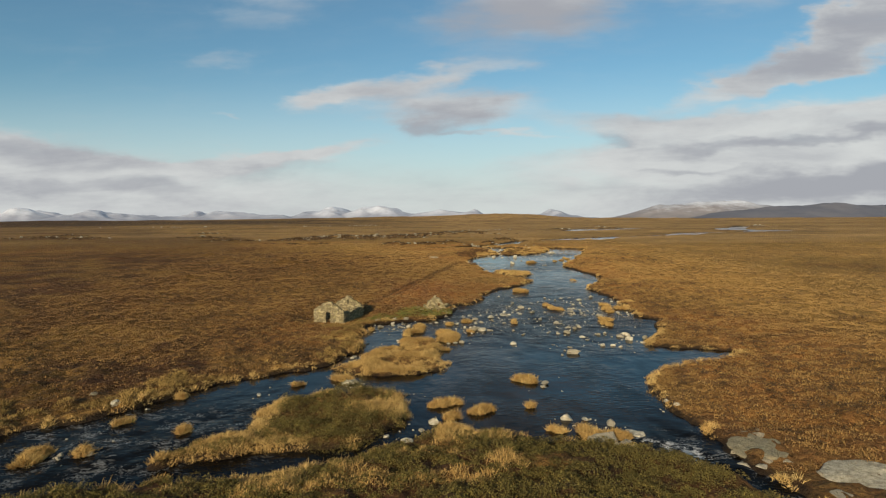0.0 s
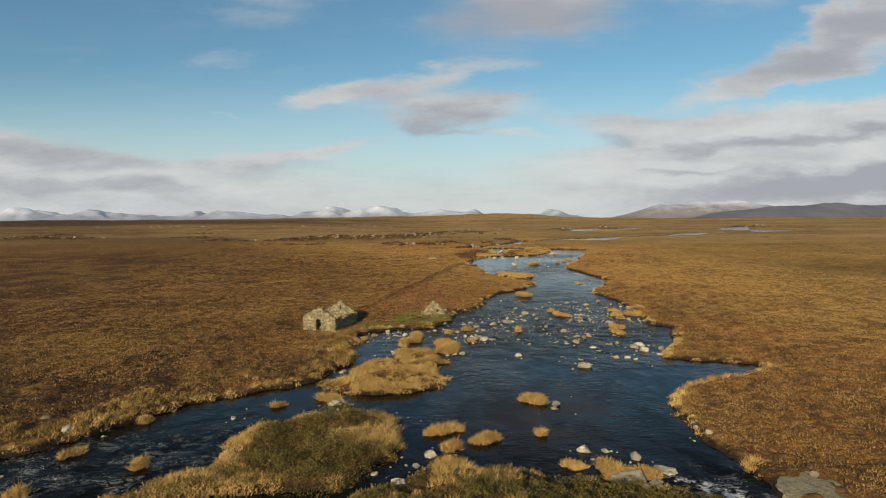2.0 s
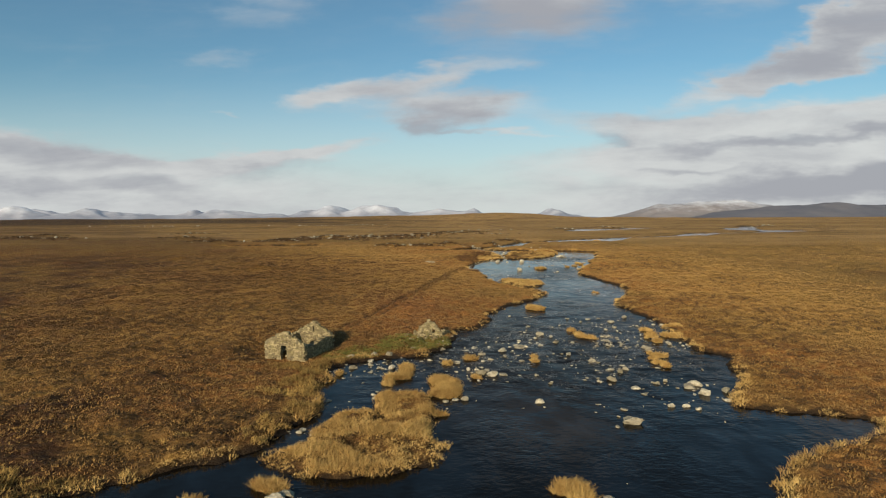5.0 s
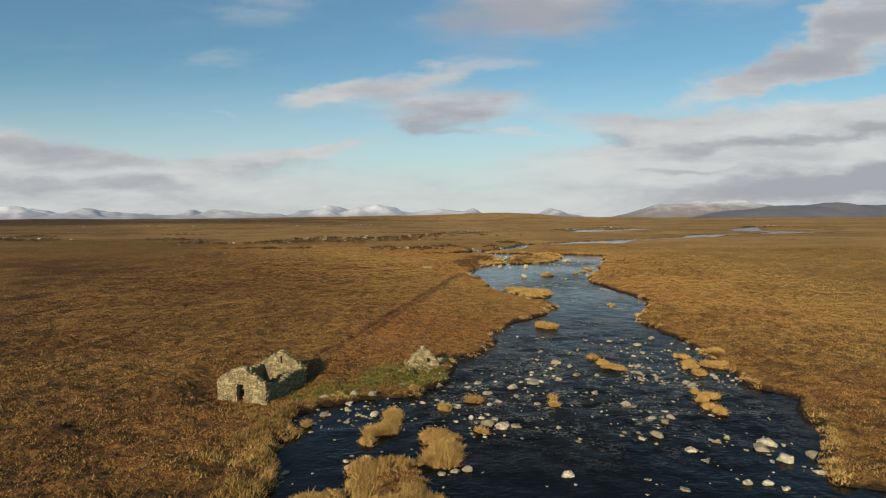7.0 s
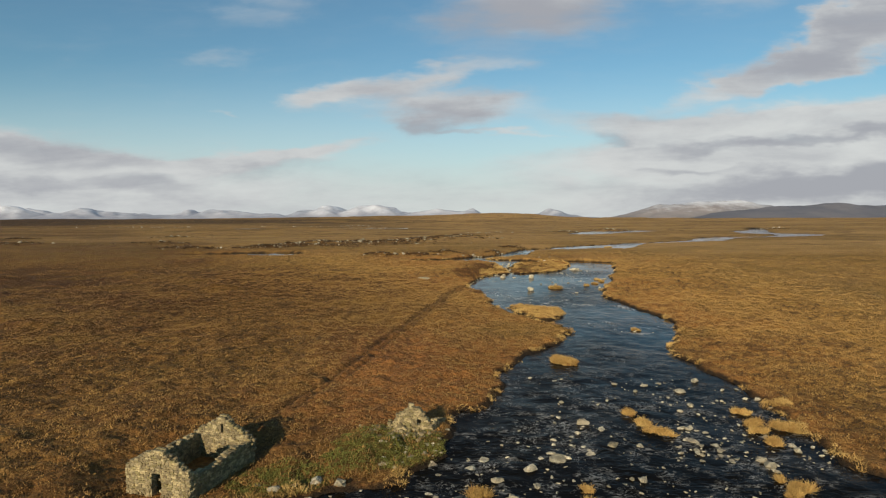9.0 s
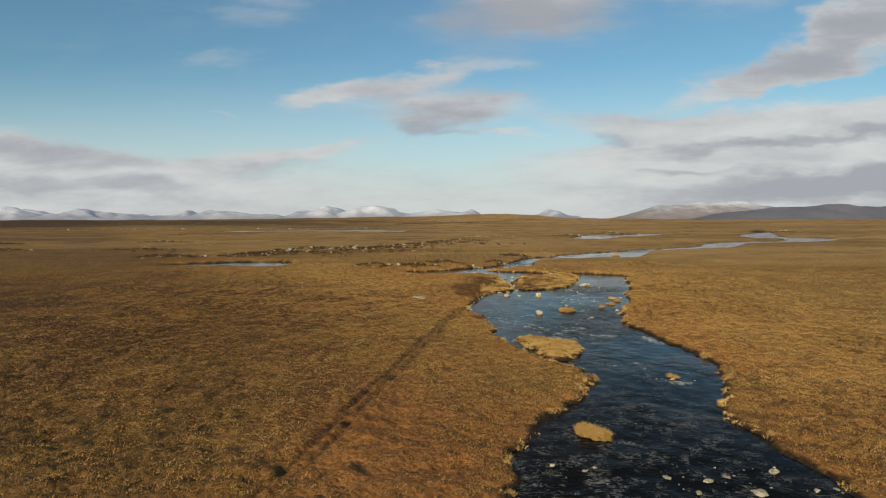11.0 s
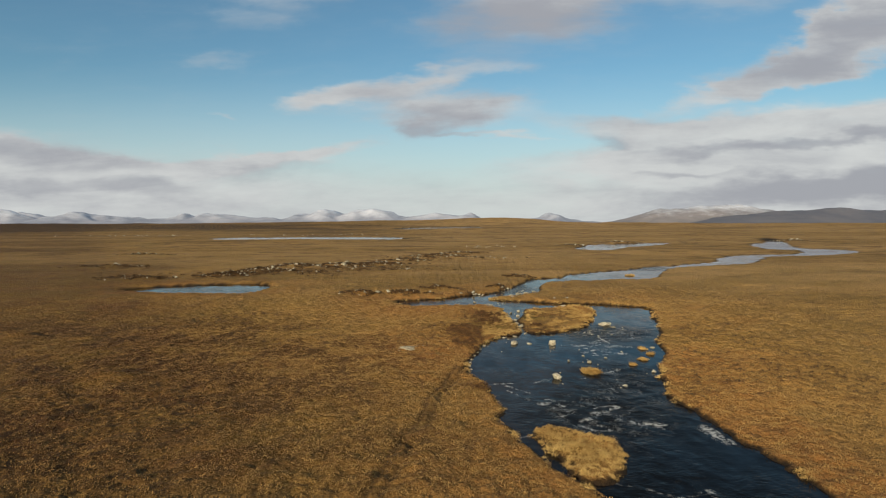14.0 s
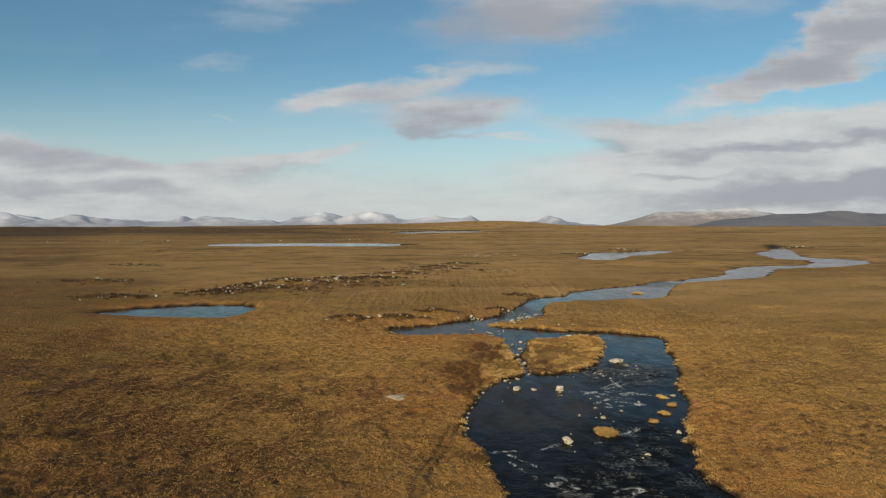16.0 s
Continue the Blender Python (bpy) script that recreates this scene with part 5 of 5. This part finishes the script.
def cover():
    # straw grass along the water's edge and over the grassy isles
    x, y, rng = scatter(-52, 78, 40, 330, 4.6, 1)
    d = water_distance(x, y)
    wide = 0.5 + 3.2 * smooth(fbm(x, y, 9, 71), 0.40, 0.78) ** 1.3 * smooth(y, 200, 120) * (1 - 0.75 * smooth(x, 12, 20)) * (1 - 0.9 * np.clip(hump(x, y, -46, 60, 22, 14, 1.2), 0, 1))
    keep = (d < 0.12) & (-d < wide) & (vnoise(x, y, 1.7, 72) > 0.34 + 0.2 * smooth(y, 130, 210)) & (fbm(x, y, 5, 70) > 0.27 + 0.14 * smooth(y, 90, 150))
    keep |= ((inside_distance(x, y, ISLES[1]) > 0) & (vnoise(x, y, 1.9, 66) > 0.25)) | ((inside_distance(x, y, ISLES[2]) > 0) & (fbm(x, y, 3, 69) > 0.36))
    keep |= (inside_distance(x, y, rounded(WEST_ISLET)) > 0) & (fbm(x, y, 3, 65) > 0.45)
    edge = inside_distance(x, y, rounded(EAST_ISLET))
    keep |= (edge > 0) & (vnoise(x, y, 2.5, 64) > np.where((edge < 1.5) | (x > 45), 0.5, 0.78))
    keep &= np.hypot(x - 1, y - 117) > 6
    keep &= np.hypot((x - 24.7) / 2.4, (y - 49.7) / 3.2) > 1
    on_isle = inside_distance(x, y, ISLES[0]) > 0.0
    keep &= ~((y < 54.5) & (x > -34) & (x < 23.5) & (d < 0) & (-d > 0.4) & ~on_isle)
    keep |= (y < 53) & (y > 41) & (x > -20) & (x < 6) & (d < -0.5) & (fbm(x, y, 3.2, 61) > 0.56)
    keep = (keep & ~on_isle) | (on_isle & ~heathy(x, y))
    x, y, d = x[keep], y[keep], d[keep]
    ix, iy, _ = scatter(-22, 2, 48, 93, 7.0, 19)
    dense = (water_distance(ix, iy) < 0.15) & (((inside_distance(ix, iy, ISLES[0]) > -0.6) & ~heathy(ix, iy)) | ((inside_distance(ix, iy, ISLES[1]) > -0.4) & (vnoise(ix, iy, 1.9, 66) > 0.42)))
    x, y = np.concatenate([x, ix[dense]]), np.concatenate([y, iy[dense]])
    d = water_distance(x, y)
    z, _ = land(x, y)
    tagged(new("bank_grass", blades("bank_grass", x, y, z, 0.40, 0.22 + 0.4 * smooth(vnoise(x, y, 1.9, 66), 0.35, 0.8) + 0.15 * rng.random(len(x)), 30, STRAW, 2, 0.026, 0.8, 0.6, smooth(fbm(x, y, 6, 62), 0.3, 0.65) * smooth(d, -6.0, -1.0))), "fringe of dry straw-coloured grass along the banks", "grass", kind="stuff")
    # rank grass on the low ground by the cottage and along the left bank
    x, y, rng = scatter(-52, 6, 52, 118, 4.2, 21)
    d = water_distance(x, y)
    reach = 2.0 + 9.0 * smooth(fbm(x, y, 12, 60), 0.35, 0.7)
    keep = (d < -0.3) & (-d < reach) & (vnoise(x, y, 1.5, 59) > 0.30) & ((np.hypot((x + 15) / 1.3, y - 100) < 9) | (fbm(x, y, 6, 58) > 0.46)) & ~((y < 55) & (x > -34))
    keep &= (np.hypot(x - 1, y - 117) > 6) & (inside_distance(x, y, ISLES[0]) < -1) & (inside_distance(x, y, ISLES[1]) < -1)
    keep &= (np.abs(x + 16.5) > 3.6) | (np.abs(y - 111.3) > 5.2)
    x, y, d = x[keep], y[keep], d[keep]
    z, _ = land(x, y)
    tagged(new("rank_grass", blades("rank_grass", x, y, z, 0.45, 0.25 + 0.4 * vnoise(x, y, 2.3, 57), 26, RANK, 22, 0.030, 0.9, 0.6, smooth(fbm(x, y, 5, 56), 0.35, 0.65))), "rank golden-brown grass in shaggy tussocks by the cottage", "grass", kind="stuff")
    # sedge tussocks over the moor
    x, y, rng = scatter(-100, 110, 46, 340, 1.9, 3)
    d = water_distance(x, y)
    t = track_line(x, y)
    keep = (d < -0.6) & (t > 1.0) & (vnoise(x, y, 2.2, 15) > 0.22) & ~((y < 55) & (x > -34) & (x < 23.5))
    keep &= ~((hump(x, y, -48, 64, 24, 13, 1.1) > 0.35) & (rng.random(len(x)) > 0.4)) & (np.hypot((x - 24.7) / 2.4, (y - 49.7) / 3.2) > 1)
    far = np.clip(smooth(y, 215, 340) + smooth(np.abs(x - 10), 55, 100), 0, 1)
    keep &= rng.random(len(x)) > 0.85 * far
    keep &= rng.random(len(x)) > 0.92 * hump(x, y, -3, 142, 7, 26, 1.0)
    keep &= ~((hump(x, y, 36, 278, 15, 20, 1.0) + hump(x, y, 21, 268, 7, 9, 1.0) + hump(x, y, 55, 316, 9, 9, 1.0) > 0.4) & (rng.random(len(x)) > 0.06))
    x, y = x[keep], y[keep]
    z, _ = land(x, y)
    tagged(new("moor_grass", blades("moor_grass", x, y, z, 0.66, 0.16 + 0.20 * rng.random(len(x)), 15, SEDGE, 4, 0.045, 0.9, 0.35, golden(x, y, bank_band(x, y, -water_distance(x, y))))), "brown tussocks of sedge and deer grass", "grass", kind="stuff")
    # heather over the near knoll and the heathery isle
    x, y, rng = scatter(-36, 26, 30, 68, 5.5, 5)
    d = water_distance(x, y)
    knoll = (d < -0.35) & (y < 55) & (x > -36) & (x < 21.8)
    isle = heathy(x, y)
    keep = (knoll | isle) & (vnoise(x + 0.8 * y, y * 2.2, 2.2, 16) > np.where(isle, 0.08, 0.27))
    x, y = x[keep], y[keep]
    z, _ = land(x, y)
    lump = smooth(fbm(x, y, 2.6, 67), 0.4, 0.7)
    grow = 0.16 + 0.2 * rng.random(len(x)) + 0.35 * lump + np.where(heathy(x, y), 0.22 + 0.75 * lump, 0.0)
    tagged(new("heather", leaves("heather", x, y, z, 0.36 + 0.12 * rng.random(len(x)), grow, 56, HEATHER, 6, 0.05)), "dark olive-green heather in dense low bushes", "heather", kind="stuff")
    # scattered dark heather on the moor
    x, y, rng = scatter(-60, 84, 50, 290, 0.75, 7)
    d = water_distance(x, y)
    keep = (d < -2.0) & (fbm(x, y, 22, 81) > 0.60 - 0.16 * smooth(y - 0.3 * x, 150, 85)) & ~((y < 55) & (x > -34) & (x < 24))
    keep |= (track_line(x, y) < 1.6) & (rng.random(len(x)) > 0.88)
    keep |= (hump(x, y, -48, 64, 24, 13, 1.1) > 0.35) & (d < -1) & (x > -60)
    keep |= (d < -1) & (hump(x, y, 4, 252, 12, 26, 0.7) + hump(x, y, 21, 280, 5, 18, 1.0) + hump(x, y, 13, 262, 5, 12, 1.0) + hump(x, y, 33, 264, 5, 9, 1.0) + hump(x, y, 40, 286, 8, 4, 1.0) > 0.45) & (rng.random(len(x)) > 0.3)
    x, y = x[keep], y[keep]
    z, _ = land(x, y)
    tagged(new("moor_heather", leaves("moor_heather", x, y, z, 0.42, 0.22 + 0.1 * rng.random(len(x)), 24, HEATH_BROWN, 8, 0.08)), "dark heather scattered through the moor", "heather", kind="stuff")
    # tall dark heather on the upper bank and the west islet
    x, y, rng = scatter(4, 34, 205, 302, 1.6, 17)
    d = water_distance(x, y)
    thick = hump(x, y, 13, 258, 5, 18, 1.0) + hump(x, y, 21, 284, 5, 14, 1.0) + hump(x, y, 12, 215, 4, 10, 0.7) + hump(x, y, 36, 270, 5, 6, 0.8)
    keep = (d < -0.5) & (thick * fbm(x, y, 3.5, 63) > 0.30)
    x, y = x[keep], y[keep]
    z, _ = land(x, y)
    tagged(new("bank_heather", leaves("bank_heather", x, y, z, 0.55 + 0.25 * rng.random(len(x)), 0.3 + 0.5 * rng.random(len(x)), 60, RUSSET, 18, 0.09)), "tall russet heather along the upper river bank", "heather", kind="stuff")
    # green turf round the fallen hut and beside the cottage
    x, y, rng = scatter(-14, 6, 106, 122, 9, 9)
    d = water_distance(x, y)
    keep = (d < -0.3) & (hump(x, y, -1.5, 116, 4.6, 4.2, 1.0) + hump(x, y, -9.5, 110, 4, 3, 0.8) > 0.30)
    x, y = x[keep], y[keep]
    z, _ = land(x, y)
    tagged(new("green_turf", blades("green_turf", x, y, z, 0.4, 0.2, 22, MOSSY, 10, 0.035, 0.7, 0.3)), "fresh green turf round the fallen hut", "grass", kind="stuff")
    # dark heather clothing the far outcrops
    ox, oy, oz, rr = [], [], [], []
    rng = np.random.default_rng(12)
    for cx, cy, r, n in OUTCROPS[:30]:
        m = int(n * 9)
        ox.append(rng.normal(cx, r * 0.8, m))
        oy.append(rng.normal(cy, r * 0.32, m))
    x, y = np.concatenate(ox), np.concatenate(oy)
    keep = water_distance(x, y) < -1
    x, y = x[keep], y[keep]
    z, _ = land(x, y)
    tagged(new("outcrop_heather", leaves("outcrop_heather", x, y, z, 1.1, 0.3, 26, HEATH_BROWN, 13, 0.3)), "dark brown heather clothing rocky outcrops", "heather", kind="stuff")


cover()


# ---------------------------------------------------------------- ruined cottage
STONES = [box_stone(700 + i) for i in range(12)]


def wall_core(length, thick, top, openings, name="wall"):
    """The body of a rubble wall: upright strips under an uneven top, open where the openings are."""
    bm = bmesh.new()
    n = max(4, int(length / 0.22))
    for i in range(n):
        s0, s1 = -length / 2 + length * i / n, -length / 2 + length * (i + 1) / n
        mid = (s0 + s1) / 2
        spans = [(-0.5, top(mid) - 0.12)]
        for a, b, lo, hi in openings:
            if a < mid < b:
                spans = [q for lo2, hi2 in spans for q in ((lo2, min(hi2, lo)), (max(lo2, hi), hi2)) if q[1] - q[0] > 0.03]
        for lo, hi in spans:
            m = Matrix.Translation((mid, 0, (lo + hi) / 2)) @ Matrix.Diagonal((s1 - s0, thick - 0.14, hi - lo, 1))
            bmesh.ops.create_cube(bm, size=1.0, matrix=m)
    bmesh.ops.remove_doubles(bm, verts=bm.verts[:], dist=0.004)
    me = bpy.data.meshes.new(name)
    bm.to_mesh(me)
    bm.free()
    me.materials.append(WALLSTONE)
    return me


def wall_stones(length, thick, top, openings, side, seed):
    """Rows of (mesh, matrix) for one face of a rubble wall; side is -1 or 1 across the wall."""
    rnd = random.Random(seed)
    rows, z = [], -0.1
    while z < 5:
        h = rnd.uniform(0.13, 0.22)
        s = -length / 2 - rnd.uniform(0, 0.08)
        any_row = False
        while s < length / 2:
            w = rnd.uniform(0.2, 0.48)
            c, zc = s + w / 2, z + h / 2 + rnd.uniform(-0.03, 0.03)
            s += w
            if zc > top(max(-length / 2, min(length / 2, c))) or abs(c) > length / 2 + 0.05:
                continue
            any_row = True
            if any(a - 0.06 < c < b + 0.06 and lo - 0.02 < zc < hi + 0.02 for a, b, lo, hi in openings):
                continue
            depth = thick * 0.56
            m = Matrix.Translation((c, side * (thick / 2 - depth / 2 + rnd.uniform(0.0, 0.06)), zc)) @ Euler((rnd.uniform(-0.07, 0.07), rnd.uniform(-0.12, 0.12), rnd.uniform(-0.07, 0.07))).to_matrix().to_4x4() @ Matrix.Diagonal((w * 1.02, depth, h * 1.05, 1))
            rows.append((rnd.choice(STONES), m))
        z += h * 0.95
        if not any_row and z > 1:
            break
    return rows


def build_wall(parent, name, label, m, length, thick, top, openings, seed, single_sides=()):
    wall = part(name, wall_core(length, thick, top, openings), None, parent, label, m)
    rest = []
    for side in (-1, 1):
        rows = wall_stones(length, thick, top, openings, side, seed + side)
        if side in single_sides:
            for me, q in rows:
                part("stone", me, None, wall, "", q)
        else:
            rest += rows
    if rest:
        tagged(part("stonework", join_meshes("stonework", rest, WALLSTONE), None, wall), kind="stuff")
    return wall


def ragged(f, seed, amount=0.12):
    return lambda s: f(s) + amount * (2 * noise.noise(Vector((s * 1.9, seed * 3.7, 0.3))))


COTTAGE = (-17.9, 107.5)     # middle of the front gable
TURN = -18.0                 # the cottage's long axis, degrees from +Y towards +X
WIDE, LONG, THICK = 5.6, 8.0, 0.62


def build_cottage():
    gz = min(height(COTTAGE[0] + a, COTTAGE[1] + b) for a in (-2.5, 0, 2.5) for b in (-0.5, 0.5)) + 0.05
    house = new("ruined_cottage")
    house.matrix_world = Matrix.Translation((*COTTAGE, gz)) @ Matrix.Rotation(radians(TURN), 4, "Z")
    tagged(house, "roofless ruined cottage of grey rubble stone beside the river", "ruin")
    half = WIDE / 2
    front = ragged(lambda s: 2.15 + 1.4 * min(1.0, 1 - (abs(s + 0.05) - 0.35) / (half - 0.35)), 1, 0.12)
    back = ragged(lambda s: 2.0 + 1.6 * max(0.0, 1 - (abs(s + 0.1) / half) ** 1.2), 2, 0.12)
    build_wall(house, "front_gable", "sunlit rubble gable with a narrow doorway", Matrix.Translation((0, 0.31, 0)), WIDE, THICK, front, [(-0.55, 0.3, -0.6, 1.8)], 20, (-1,))
    build_wall(house, "back_gable", "rubble gable with a small slit window", Matrix.Translation((0, LONG - 0.31, 0)), WIDE, THICK, back, [(-0.2, 0.2, 2.25, 3.0)], 30, ())
    right = ragged(lambda s: 1.85 - 0.25 * math.exp(-((s + 1.5) / 1.2) ** 2), 3, 0.14)
    left = ragged(lambda s: 2.05 - 0.55 * math.exp(-((s + 2.4) / 0.9) ** 2), 4, 0.16)
    span = LONG - 2 * THICK
    build_wall(house, "side_wall", "broken rubble side wall in shade", Matrix.Translation((half - 0.31, LONG / 2, 0)) @ Matrix.Rotation(radians(90), 4, "Z"), span, THICK, right, [], 40, ())
    build_wall(house, "side_wall", "tumbled rubble side wall", Matrix.Translation((-half + 0.31, LONG / 2, 0)) @ Matrix.Rotation(radians(90), 4, "Z"), span, THICK, left, [], 50, ())
    # lintel over the doorway
    lintel = join_meshes("lintel", [(STONES[3], Matrix.Translation((-0.12, 0.31, 1.88)) @ Matrix.Diagonal((1.25, 0.66, 0.17, 1)))], WALLSTONE)
    part("lintel", lintel, None, house, "long stone lintel over the doorway")


def build_hut():
    x0, y0 = 0.0, 120.2
    hut = new("ruined_hut")
    gz = height(x0, y0)
    hut.matrix_world = Matrix.Translation((x0, y0, gz)) @ Matrix.Rotation(radians(-8), 4, "Z")
    tagged(hut, "fallen stone hut, a gable stub with tumbled rubble", "ruin")
    stub = ragged(lambda s: 0.55 + 1.75 * max(0.0, 1 - (abs(s - 0.35) / 1.9) ** 1.7), 7, 0.3)
    low = ragged(lambda s: 0.75 - 0.2 * s, 8, 0.2)
    build_wall(hut, "gable_stub", "broken gable stub of pale rubble", Matrix(), 3.9, 0.6, stub, [(0.75, 1.25, 0.55, 1.15)], 60, (-1,))
    build_wall(hut, "low_wall", "low tumbled wall", Matrix.Translation((2.5, 1.0, -0.1)) @ Matrix.Rotation(radians(75), 4, "Z"), 3.2, 0.55, low, [], 70, ())
    rnd = random.Random(77)
    rows = []
    for i in range(170):
        x, y = rnd.gauss(-0.7, 1.4), -abs(rnd.gauss(0, 1.1)) - 0.2
        z = max(0.0, 1.0 - 0.45 * abs(x + 0.3) + 0.55 * y)
        s = rnd.uniform(0.2, 0.5)
        gx = height(x0 + x, y0 + y) - gz
        rows.append((rnd.choice(STONES), Matrix.Translation((x, y, max(gx, 0) * 0.8 + rnd.uniform(0, 1) * z)) @ Euler((rnd.uniform(-0.6, 0.6), rnd.uniform(-0.6, 0.6), rnd.uniform(0, 3))).to_matrix().to_4x4() @ Matrix.Diagonal((s, s * 0.8, s * 0.6, 1))))
    tagged(part("rubble", join_meshes("rubble", rows, WALLSTONE), None, hut, "heap of tumbled pale stones"), kind="stuff")


build_cottage()
build_hut()
for i in range(44):
    rnd = random.Random(900 + i)
    x, y = rnd.gauss(0.8, 2.2), rnd.gauss(116.5, 1.8)
    if float(water_distance(np.array([x]), np.array([y]))[0]) < -0.2:
        boulder(count + i, x, y, rnd.uniform(0.25, 0.6), "pale fallen stone lying on green turf", "fallen stones", 0.9, 0.08).name = "fallen_stone"
